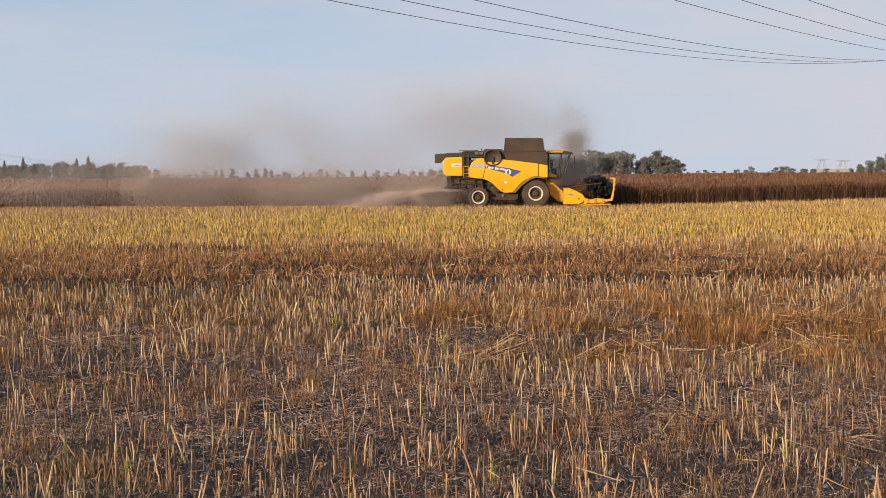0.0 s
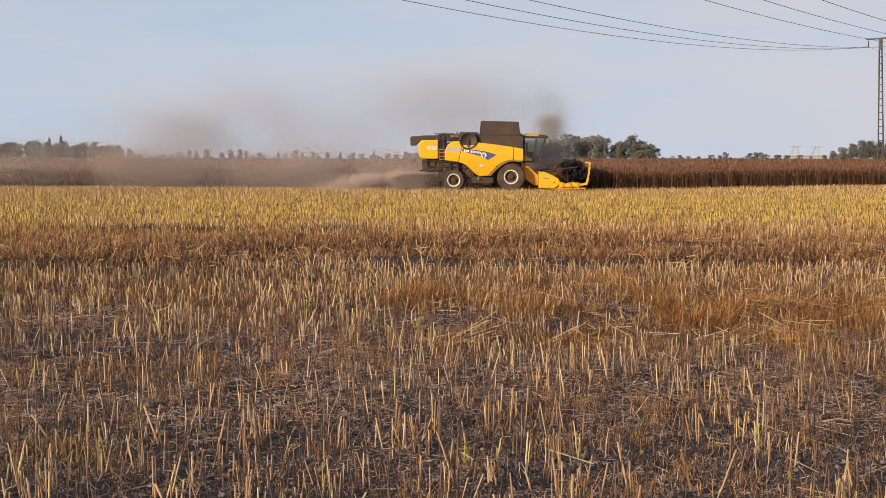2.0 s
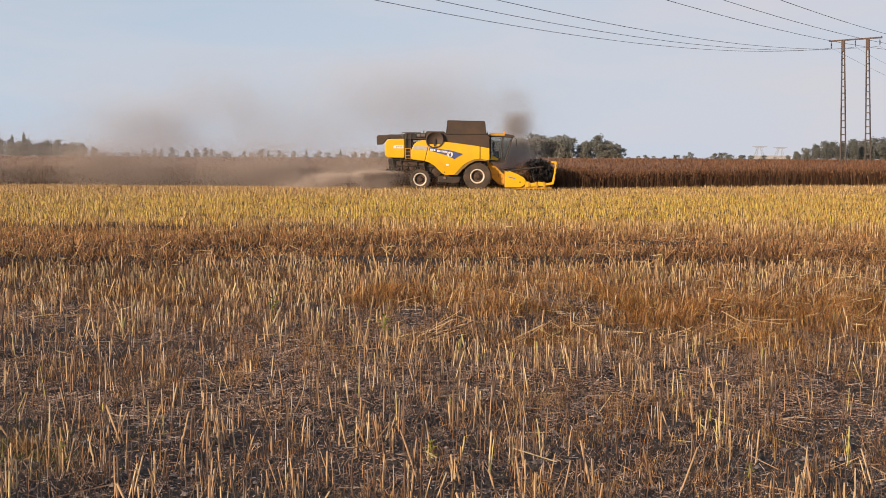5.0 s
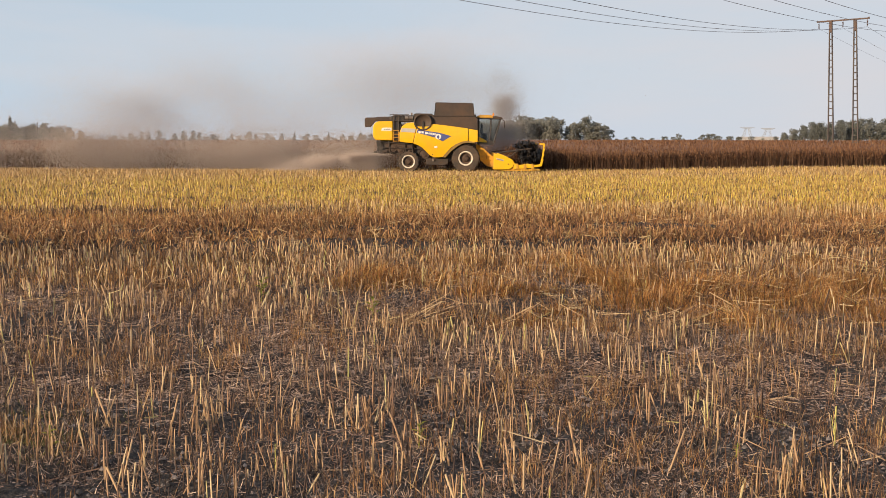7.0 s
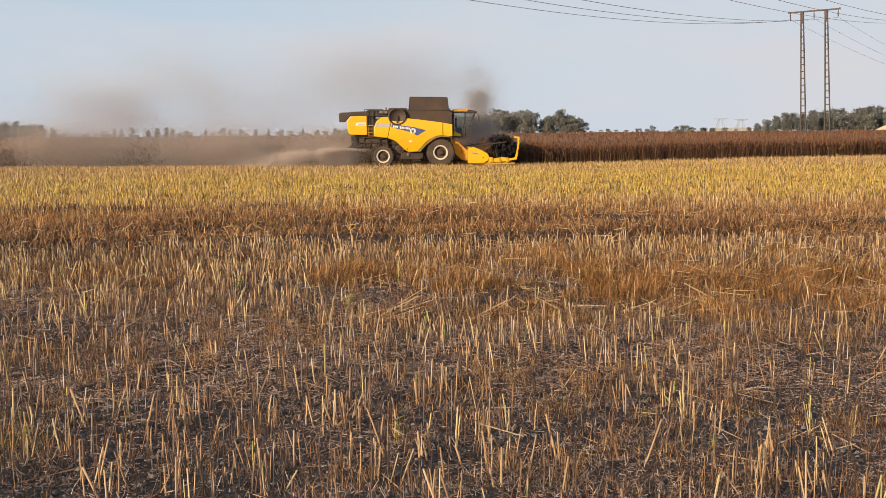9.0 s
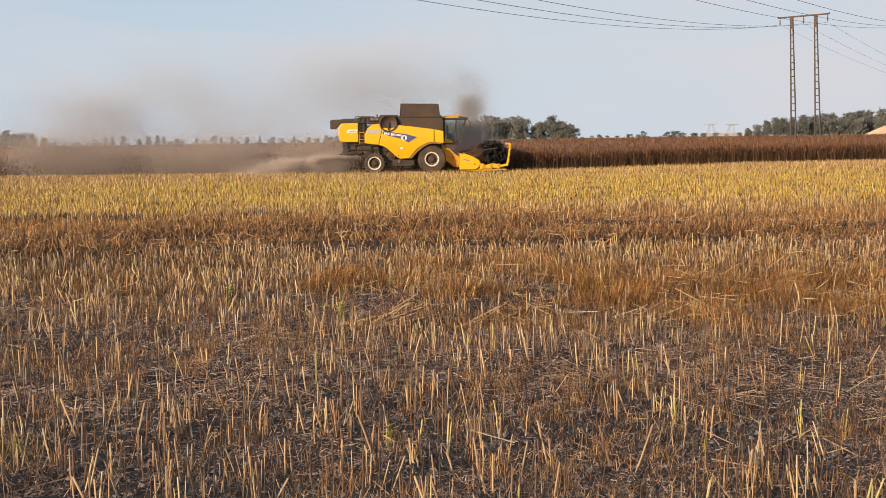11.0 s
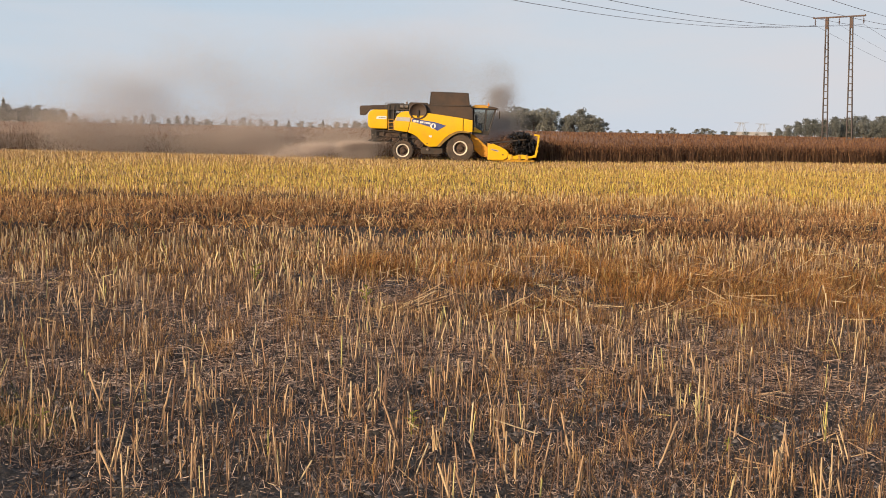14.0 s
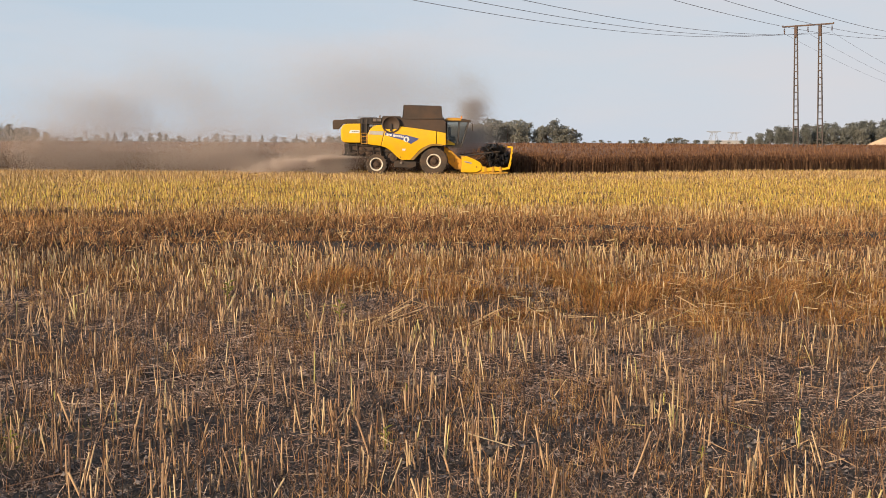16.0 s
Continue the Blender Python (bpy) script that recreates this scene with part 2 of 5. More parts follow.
M_TYRE = material("dusty_tyre", (0.05, 0.04, 0.033), 0.9, grain=0.3, grain_scale=9.0, dirt=(0.15, 0.095, 0.058), dirt_amount=0.6, dirt_scale=2.0)
M_RIM = material("cream_rim", (0.74, 0.68, 0.56), 0.5, grain=0.1, dirt=(0.3, 0.2, 0.12), dirt_amount=0.45, dirt_scale=4.0)
M_HUB = material("rusty_hub", (0.05, 0.033, 0.026), 0.8, grain=0.3, dirt=(0.16, 0.095, 0.055), dirt_amount=0.45, dirt_scale=5.0)
M_BLUE = material("blue_decal", (0.045, 0.075, 0.25), 0.4, grain=0.08, dirt=(0.3, 0.22, 0.15), dirt_amount=0.2, dirt_scale=2.0)
M_SILVER = material("silver_decal", (0.45, 0.43, 0.41), 0.4, grain=0.08, dirt=(0.3, 0.2, 0.12), dirt_amount=0.3, dirt_scale=2.0)
M_WHITE = material("white_decal", (0.78, 0.76, 0.72), 0.5, grain=0.05, dirt=(0.35, 0.25, 0.15), dirt_amount=0.2, dirt_scale=3.0)
M_ORANGE = material("orange_beacon", (0.85, 0.30, 0.02), 0.25)
M_STEEL = material("worn_steel", (0.28, 0.25, 0.22), 0.45, metal=0.7, grain=0.3, dirt=(0.2, 0.12, 0.07), dirt_amount=0.6, dirt_scale=4.0)
M_SEAT = material("cab_upholstery", (0.06, 0.065, 0.075), 0.9, grain=0.2)
M_GLASS = glass("cab_glass", (0.84, 0.85, 0.83))
M_CONCRETE = material("weathered_pole_concrete", (0.08, 0.068, 0.066), 0.9, grain=0.25, grain_scale=3.0, dirt=(0.09, 0.07, 0.06), dirt_amount=0.6, dirt_scale=0.8)
M_IRON = material("rusty_crossarm", (0.085, 0.065, 0.06), 0.8, grain=0.3, dirt=(0.16, 0.09, 0.06), dirt_amount=0.5)
M_INSUL = material("brown_insulator", (0.10, 0.06, 0.045), 0.3)
M_CABLE = material("weathered_cable", (0.30, 0.30, 0.32), 0.6, metal=0.3)
M_WOOD_POLE = material("weathered_wood_pole", (0.12, 0.095, 0.08), 0.9, grain=0.3, grain_scale=5.0)
M_PYLON = material("galvanised_steel", (0.33, 0.34, 0.36), 0.6, metal=0.2, grain=0.1)
M_SAND = material("pale_sand", (0.62, 0.45, 0.30), 0.95, grain=0.2, grain_scale=1.0, dirt=(0.42, 0.30, 0.2), dirt_amount=0.5, dirt_scale=0.3)
M_SHED = material("pale_cladding", (0.36, 0.35, 0.35), 0.7, grain=0.08, grain_scale=0.5)


# helpers for meshes
def add_mesh(name, verts, faces, mat, smooth=False):
    me = bpy.data.meshes.new(name)
    me.from_pydata(verts, [], faces)
    me.materials.append(mat)
    if smooth:
        me.shade_smooth()
    return new(name, me)


def arrays_mesh(name, verts, faces, mat):
    """One mesh from arrays: verts (n, 3) and faces (m, k), all with k corners."""
    me = bpy.data.meshes.new(name)
    m, k = faces.shape
    me.vertices.add(len(verts))
    me.vertices.foreach_set("co", np.ascontiguousarray(verts, dtype=np.float32).ravel())
    me.loops.add(m * k)
    me.loops.foreach_set("vertex_index", np.ascontiguousarray(faces, dtype=np.int32).ravel())
    me.polygons.add(m)
    me.polygons.foreach_set("loop_start", np.arange(0, m * k, k, dtype=np.int32))
    me.update(calc_edges=True)
    me.materials.append(mat)
    return new(name, me)


def part(name, bm, mat, parent, label="", smooth=False):
    bmesh.ops.recalc_face_normals(bm, faces=bm.faces)
    me = bpy.data.meshes.new(name)
    bm.to_mesh(me)
    bm.free()
    me.materials.append(mat)
    if smooth:
        me.shade_smooth()
    ob = new(name, me)
    ob.parent = parent
    if label:
        ob["label"] = label
    return ob


def prism_into(bm, profile, y0, y1, bevel=0.0, segs=2):
    """A profile of (x, z) corners, pushed from y0 to y1, with rounded edges."""
    b2 = bmesh.new()
    lo = [b2.verts.new((x, y0, z)) for x, z in profile]
    hi = [b2.verts.new((x, y1, z)) for x, z in profile]
    n = len(profile)
    b2.faces.new(lo)
    b2.faces.new(hi[::-1])
    for i in range(n):
        b2.faces.new((lo[i], lo[(i + 1) % n], hi[(i + 1) % n], hi[i]))
    bmesh.ops.recalc_face_normals(b2, faces=b2.faces)
    if bevel:
        bmesh.ops.bevel(b2, geom=list(b2.edges), offset=bevel, segments=segs, affect="EDGES", profile=0.6)
    merge(bm, b2)
    return bm


def merge(bm, b2):
    me = bpy.data.meshes.new("tmp")
    b2.to_mesh(me)
    b2.free()
    bm.from_mesh(me)
    bpy.data.meshes.remove(me)


def prism(profile, y0, y1, bevel=0.02, segs=2):
    return prism_into(bmesh.new(), profile, y0, y1, bevel, segs)


def block_into(bm, a, b, bevel=0.01, m=None):
    b2 = bmesh.new()
    bmesh.ops.create_cube(b2, size=1)
    for v in b2.verts:
        v.co = [a[i] + (v.co[i] + 0.5) * (b[i] - a[i]) for i in range(3)]
    if bevel:
        bmesh.ops.bevel(b2, geom=list(b2.edges), offset=bevel, segments=1, affect="EDGES")
    if m is not None:
        bmesh.ops.transform(b2, matrix=m, verts=b2.verts)
    merge(bm, b2)
    return bm


def block(a, b, bevel=0.01):
    return block_into(bmesh.new(), a, b, bevel)


def rod_into(bm, p, q, r0, r1=None, sides=8):
    """A round bar from p to q."""
    p, q = Vector(p), Vector(q)
    r1 = r0 if r1 is None else r1
    d = q - p
    b2 = bmesh.new()
    bmesh.ops.create_cone(b2, cap_ends=True, segments=sides, radius1=r0, radius2=r1, depth=d.length)
    m = Matrix.Translation((p + q) / 2) @ d.to_track_quat("Z", "Y").to_matrix().to_4x4()
    bmesh.ops.transform(b2, matrix=m, verts=b2.verts)
    merge(bm, b2)
    return bm


def rod(p, q, r0, r1=None, sides=8):
    return rod_into(bmesh.new(), p, q, r0, r1, sides)


def lathe_into(bm, rings, segs=32, center=(0, 0, 0)):
    """Rings of (radius, y) turned about the y axis."""
    cx, cy, cz = center
    loops = []
    for r, y in rings:
        loops.append([bm.verts.new((cx + r * math.cos(2 * math.pi * i / segs), cy + y, cz + r * math.sin(2 * math.pi * i / segs))) for i in range(segs)])
    for a, b in zip(loops, loops[1:]):
        for i in range(segs):
            bm.faces.new((a[i], a[(i + 1) % segs], b[(i + 1) % segs], b[i]))
    return bm

# ground
rng = np.random.default_rng(7)


def smooth(a):
    a = np.clip(a, 0, 1)
    return a * a * (3 - 2 * a)


def field_noise(x, y, scale, seed):
    """Smooth value noise on the plan, 0 to 1."""
    g = np.random.default_rng(seed).random((64, 64))
    u, v = np.asarray(x) / scale + 900.0, np.asarray(y) / scale + 900.0
    iu, iv = np.floor(u).astype(int), np.floor(v).astype(int)
    fu, fv = smooth(u - iu), smooth(v - iv)
    a, b = g[iu % 64, iv % 64], g[(iu + 1) % 64, iv % 64]
    c, d = g[iu % 64, (iv + 1) % 64], g[(iu + 1) % 64, (iv + 1) % 64]
    return (a * (1 - fu) + b * fu) * (1 - fv) + (c * (1 - fu) + d * fu) * fv


def ground_z(x, y):
    x, y = np.asarray(x, float), np.asarray(y, float)
    near = np.clip(1 - (np.hypot(x, y) - 60) / 40, 0, 1)
    lumps = 0.10 * (field_noise(x, y, 1.6, 1) - 0.5) + 0.06 * (field_noise(x, y, 0.45, 2) - 0.5)
    close = np.clip((17 - y) / 4, 0, 1) * np.clip((np.abs(y) - 6) / 1, 0, 1)
    lumps = lumps + close * (0.075 * (field_noise(x, y, 0.17, 3) - 0.5) + 0.02 * (field_noise(x, y, 0.09, 4) - 0.5))
    # the field rises gently towards the standing crop, most beyond the machine's path
    rise = 0.15 * smooth((y - 45) / 40) + 0.28 * smooth((x - 6) / 28) * smooth((y - 55) / 27) + 0.85 * smooth((y - 95) / 150)
    # low ridges of matted straw, drawn out along the field
    mat = smooth((y - 23.5) / 2.0) * smooth((35 - y) / 3.0) * smooth((40 - np.abs(x)) / 10)
    ridge = 0.22 * smooth((field_noise(x * 0.38, y, 1.5, 5) - 0.42) * 2.6)
    tangle = 0.12 * smooth((x - 0.5) / 2.5) * smooth((y - 16.0) / 1.6) * smooth((21.5 - y) / 4) * smooth((field_noise(x, y, 0.85, 6) - 0.25) * 1.8)
    return rise + near * lumps + mat * ridge + tangle


def build_ground():
    xs = np.unique(np.concatenate([np.linspace(-3000, -80, 24), np.linspace(-80, -14, 40), np.linspace(-14, -5.5, 24), np.linspace(-5.5, 7.0, 150), np.linspace(7.0, 18, 44), np.linspace(18, 80, 40), np.linspace(80, 3000, 24)]))
    ys = np.unique(np.concatenate([np.linspace(-1500, -10, 16), np.linspace(-10, 6, 12), np.linspace(6, 7.5, 8), np.linspace(7.5, 14.5, 96), np.linspace(14.5, 23, 30), np.linspace(23, 36, 62), np.linspace(36, 100, 50), np.linspace(100, 260, 24), np.linspace(260, 4500, 24)]))
    X, Y = np.meshgrid(xs, ys)
    Z = ground_z(X, Y)
    nx, ny = len(xs), len(ys)
    V = np.stack([X.ravel(), Y.ravel(), Z.ravel()], 1)
    i, j = np.meshgrid(np.arange(nx - 1), np.arange(ny - 1))
    k = (j * nx + i).ravel()
    ob = arrays_mesh("ground", V, np.stack([k, k + 1, k + nx + 1, k + nx], 1), M_SOIL)
    ob.data.shade_smooth()
    tagged(ob, "dry grey-brown field soil strewn with chaff", "ground", kind="structure")


build_ground()


# stalks, blades and straw, each kind one joined mesh
def scatter(density, y0, y1, x_left=0.40, x_right=0.52, margin=1.5):
    """Random plan points in the wedge of field between two distances."""
    w = (x_left + x_right) * y1 + 2 * margin
    n = int(density * w * (y1 - y0))
    y = rng.uniform(y0, y1, n)
    x = rng.uniform(-x_left * y1 - margin, x_right * y1 + margin, n)
    keep = (x > -x_left * y - margin) & (x < x_right * y + margin)
    return x[keep], y[keep]


def stalks(name, x, y, h, r, lean, mat, sides=4, cap=True, heading=None):
    n = len(x)
    z = ground_z(x, y)
    a = rng.uniform(0, 2 * math.pi, n) if heading is None else heading
    tilt = np.abs(rng.normal(0, lean, n))
    base = np.stack([x, y, z - 0.03], 1)
    up = np.stack([np.sin(tilt) * np.cos(a), np.sin(tilt) * np.sin(a), np.cos(tilt)], 1)
    top = base + up * (h[:, None] + 0.03)
    ph = rng.uniform(0, 6.28, n)
    V = np.empty((n, 2 * sides, 3))
    cut = rng.normal(0, 0.8, n)
    for s in range(sides):
        q = ph + 2 * math.pi * s / sides
        off = np.stack([np.cos(q), np.sin(q), np.zeros(n)], 1) * r[:, None]
        V[:, s] = base + off
        V[:, sides + s] = top + off * 0.85
        V[:, sides + s, 2] += np.cos(q) * r * cut
    k = (np.arange(n) * 2 * sides)[:, None]
    F = [np.concatenate([k + s, k + (s + 1) % sides, k + sides + (s + 1) % sides, k + sides + s], 1) for s in range(sides)]
    if cap:
        F.append(np.concatenate([k + sides + s for s in range(sides)], 1))
    return arrays_mesh(name, V.reshape(-1, 3), np.concatenate(F), mat)


def blades(name, base, length, width, tilt, mat, bend=0.6, heading=None, short=False):
    """Bent, tapering blades; short ones are straight pods."""
    n = len(base)
    a = rng.uniform(0, 2 * math.pi, n) if heading is None else heading
    d = np.stack([np.cos(a), np.sin(a), np.zeros(n)], 1)
    p = a + math.pi / 2 + rng.normal(0, 0.7, n)
    side = np.stack([np.cos(p), np.sin(p), np.zeros(n)], 1) * (width / 2)[:, None]
    if short:
        tip = base + length[:, None] * (d * np.sin(tilt)[:, None] + np.array([0, 0, 1]) * np.cos(tilt)[:, None])
        V = np.stack([base - side, base + side, tip + side * 0.4, tip - side * 0.4], 1)
        return arrays_mesh(name, V.reshape(-1, 3), np.arange(4 * n).reshape(n, 4), mat)
    V = np.empty((n, 6, 3))
    t1, t2 = tilt, tilt + bend * np.abs(rng.normal(1, 0.5, n))
    step = (length / 2)[:, None]
    mid = base + step * (d * np.sin(t1)[:, None] + np.array([0, 0, 1]) * np.cos(t1)[:, None])
    tip = mid + step * (d * np.sin(t2)[:, None] + np.array([0, 0, 1]) * np.cos(t2)[:, None])
    V[:, 0], V[:, 1] = base - side, base + side
    V[:, 2], V[:, 3] = mid + side * 0.8, mid - side * 0.8
    V[:, 4], V[:, 5] = tip + side * 0.15, tip - side * 0.15
    k = (np.arange(n) * 6)[:, None]
    F = np.concatenate([np.concatenate([k, k + 1, k + 2, k + 3], 1), np.concatenate([k + 3, k + 2, k + 4, k + 5], 1)])
    return arrays_mesh(name, V.reshape(-1, 3), F, mat)


def straws(name, x, y, length, r, lift, mat):
    """Lying stems: thin three-sided bars, thrown at random, some propped up."""
    n = len(x)
    z = ground_z(x, y) + np.abs(rng.normal(0, lift, n)) + r
    a = rng.uniform(0, 2 * math.pi, n)
    e = np.clip(rng.normal(0, 0.22, n), -0.2, 0.8)
    d = np.stack([np.cos(a) * np.cos(e), np.sin(a) * np.cos(e), np.sin(e)], 1)
    p0 = np.stack([x, y, z], 1)
    p1 = p0 + d * length[:, None]
    p1[:, 2] = np.maximum(p1[:, 2], ground_z(p1[:, 0], p1[:, 1]) + 0.003)
    sd = np.stack([-np.sin(a), np.cos(a), np.zeros(n)], 1) * r[:, None]
    up = np.array([0, 0, 1]) * r[:, None] * 1.4
    V = np.stack([p0 - sd, p0 + sd, p0 + up, p1 - sd, p1 + sd, p1 + up], 1)
    k = (np.arange(n) * 6)[:, None]
    F = np.concatenate([np.concatenate([k + i, k + j, k + 3 + j, k + 3 + i], 1) for i, j in ((1, 2), (2, 0))])
    return arrays_mesh(name, V.reshape(-1, 3), F, mat)


def stalk_mesh(seed):
    """One cut stalk, a metre tall: slightly bent, a knot, a broken side shoot and a slanting cut."""
    q = random.Random(seed)
    bm = bmesh.new()
    rings, c = [], Vector((0, 0, 0))
    for i, (z, f) in enumerate(((-0.08, 1.15), (0.3, 1.0), (0.34, 1.3), (0.38, 0.98), (0.72, 0.9), (1.0, 0.82))):
        c = Vector((c.x + q.uniform(-0.02, 0.02), c.y + q.uniform(-0.02, 0.02), z))
        cut = q.uniform(0.01, 0.04) if i == 5 else 0
        rings.append([bm.verts.new((c.x + f * math.cos(k * math.pi / 3) * 0.028, c.y + f * math.sin(k * math.pi / 3) * 0.028, z + cut * math.cos(k * math.pi / 3))) for k in range(6)])
    for a, b in zip(rings, rings[1:]):
        for k in range(6):
            bm.faces.new((a[k], a[(k + 1) % 6], b[(k + 1) % 6], b[k]))
    bm.faces.new(rings[-1])
    a = q.uniform(0, 6.28)
    if q.random() < 0.6:
        rod_into(bm, (0, 0, 0.35), (0.12 * math.cos(a), 0.12 * math.sin(a), q.uniform(0.55, 0.8)), 0.014, 0.009, 5)
    me = bpy.data.meshes.new("stalk")
    bm.to_mesh(me)
    bm.free()
    me.materials.append(M_STALK_PIECE)
    return me


def single_stalks(parent, x, y, h, r, turn):
    kinds = [stalk_mesh(i) for i in range(10)]
    for i in range(len(x)):
        ob = new("stalk", kinds[i % 10])
        ob.parent = parent
        lean = abs(float(rng.normal(0, 11)))
        wide = float(r[i]) / 0.028
        ob.matrix_basis = Matrix.Translation((x[i], y[i], float(ground_z(x[i], y[i])))) @ Matrix.Rotation(float(turn[i]), 4, "Z") @ Matrix.Rotation(radians(lean), 4, "Y") @ Matrix.Diagonal((wide, wide, float(h[i]), 1))


def tangle_patch(x, y):
    """How far the plan point lies in the dense tangle of dead grass, 0 to 1."""
    wob = 3.0 * (field_noise(x, y, 2.2, 33) - 0.5)
    return smooth((x + 0.3 - wob) / 2.5) * smooth((y - 14.0 - 0.3 * wob) / 0.7) * smooth((23.6 + wob - y) / 3.0)


def stubble_field():
    # open, tall stubble close by, in loose tufts
    x, y = scatter(24, 6.5, 24.5)
    keep = rng.random(len(x)) < (0.2 + 0.8 * smooth((field_noise(x, y, 0.7, 11) - 0.34) * 3.0)) * (0.5 + 0.8 * field_noise(x, y, 2.6, 12)) * (0.72 + 0.5 * smooth((y - 15) / 5)) * (1 + 0.35 * smooth(x / 3) + 0.25 * smooth((x + 1) / 3) * smooth((y - 11) / 2)) * (1 - 0.6 * tangle_patch(x, y))
    x, y = x[keep], y[keep]
    many = rng.choice([1, 1, 1, 2, 2, 3, 4], len(x))
    lead = np.repeat(rng.uniform(0, 6.28, len(x)), many)
    x, y = np.repeat(x, many) + rng.normal(0, 0.06, many.sum()), np.repeat(y, many) + rng.normal(0, 0.06, many.sum())
    h = np.clip(rng.normal(0.245, 0.06, len(x)), 0.06, 0.40)
    r = rng.uniform(0.0036, 0.0082, len(x)) * (1 + 0.4 * smooth((y - 12) / 5))
    turn = lead + rng.normal(0, 0.9, len(x))
    # the nearest strip stands as single stalks, the rest is one mesh
    near = (y > 8.3) & (y < 9.75) & (x > -4.4) & (x < 5.2)
    near &= np.cumsum(near) <= 300
    far = ~near
    field = tagged(stalks("stubble_near", x[far], y[far], h[far], r[far], 0.21 + 0.06 * smooth((y[far] - 13) / 4), M_STALK, heading=turn[far]), "sparse tall cut stalks of rapeseed standing on bare soil", "stubble", kind="stuff")
    single_stalks(field, x[near], y[near], h[near], r[near], turn[near])
    x, y = scatter(62, 6.5, 24.5)
    keep = rng.random(len(x)) < 0.25 + 0.75 * smooth((field_noise(x, y, 0.7, 15) - 0.3) * 2.6)
    x, y = x[keep], y[keep]
    h = np.clip(rng.normal(0.22, 0.09, len(x)), 0.05, 0.46)
    r = rng.uniform(0.0016, 0.0042, len(x))
    tagged(stalks("thin_stems", x, y, h, r, 0.34, M_STALK_DARK, 3, False), "thin weathered dark stems and side shoots", "stubble", kind="stuff")
    # closer stand before and beyond the matted band, stalks cut to one height
    for y0, y1, dens, tall, lean, name, label in ((17.5, 26.2, 22, 0.27, 0.30, "stubble_middle", "dense brown and straw-coloured cut stalks"), (27.0, 33.5, 7, 0.22, 0.34, "stubble_broken", "broken pale stalks standing out of matted straw"), (33.0, 43.0, 40, 0.24, 0.14, "stubble_rows", "pale tan cut stalks standing in even rows")):
        x, y = scatter(dens, y0, y1)
        wob = 3.0 * (field_noise(x * 0.5, y, 3.0, 16) - 0.5)
        edge = smooth((y - y0 - 0.5 - 0.4 * wob) / 1.8) * smooth((y1 - 0.8 + 0.4 * wob - y) / 1.6)
        right = smooth((x - 4) / 6)
        if name == "stubble_rows":
            edge = np.maximum(edge, right * smooth((y - 27.2 - 0.4 * wob) / 1.0) * smooth((y1 - y) / 1.6)) * (0.45 + 0.55 * smooth((x + 9) / 8))
        keep = rng.random(len(x)) < edge * (1 - 0.55 * tangle_patch(x, y)) * (0.12 + 0.88 * smooth((field_noise(x, y, 0.9, 13) - 0.36) * 3.4))
        x, y = x[keep], y[keep]
        h = np.clip(rng.normal(tall, 0.06, len(x)), 0.08, 0.42)
        tagged(stalks(name, x, y, h, rng.uniform(0.0065, 0.0135, len(x)), lean, M_STALK_TAN, 3, False), label, "stubble", kind="stuff")
    # freshly cut yellow band, in drill rows that run along the field
    x, y = scatter(58, 34.0, 95.0)
    y = np.where(rng.random(len(y)) < 0.5, np.round(y / 0.5) * 0.5 + rng.normal(0, 0.06, len(y)), y)
    edge = 39.5 + 4.0 * (field_noise(x, y * 0 + 3, 7.0, 14) - 0.5) + 0.03 * x
    keep = (rng.random(len(x)) < smooth((y - edge + 2.0) / 4.0) * (0.55 + 0.6 * field_noise(x, y * 0.4, 1.3, 17))) & (y < crop_edge(x) + 0.3)
    x, y = x[keep], y[keep]
    # more tan towards the standing crop and on the older side of the cut, yellow in the middle
    tan = 0.25 + 0.60 * smooth((y - 63) / 12) + 0.30 * smooth((4 - x) / 26) + 0.5 * (field_noise(x * 0.3, y, 2.6, 19) - 0.5)
    pick = rng.random(len(x)) < tan
    for sel, name, mat, label in ((~pick, "stubble_far", M_STALK_YELLOW, "freshly cut golden-yellow stubble in drill rows"), (pick, "stubble_tan", M_STALK_TAN, "tan cut stubble mixed into the yellow rows")):
        xs, ys = x[sel], y[sel]
        h = np.clip(rng.normal(0.19, 0.055, len(xs)), 0.07, 0.34)
        b = np.stack([xs, ys, ground_z(xs, ys) - 0.02], 1)
        tagged(blades(name, b, h, rng.uniform(0.013, 0.028, len(xs)), np.abs(rng.normal(0, 0.16, len(xs))), mat, short=True), label, "stubble", kind="stuff")
    # short stems and straw at the foot of the yellow tops
    x, y = scatter(26, 36.0, 95.0)
    keep = y < crop_edge(x) + 0.3
    x, y = x[keep], y[keep]
    b = np.stack([x, y, ground_z(x, y)], 1)
    tagged(blades("low_stubble", b, rng.uniform(0.10, 0.28, len(x)), rng.uniform(0.025, 0.05, len(x)), np.clip(rng.normal(0.95, 0.35, len(x)), 0.1, 1.45), M_THATCH, short=True), "short straw and leaves at the foot of the stubble", "stubble", kind="stuff")
    # two darker grey-green patches of weeds where the two cuts meet
    x, y = scatter(260, 35.0, 40.0)
    spot = np.exp(-((x + 8.8) / 2.2) ** 2) + 0.7 * np.exp(-((x + 2.6) / 2.0) ** 2)
    keep = rng.random(len(x)) < spot * smooth((0.5 - np.abs(y - 37.4) / 2.8) * 2) * (0.3 + 0.7 * field_noise(x, y, 0.7, 18))
    x, y = x[keep], y[keep]
    b = np.stack([x, y, ground_z(x, y)], 1)
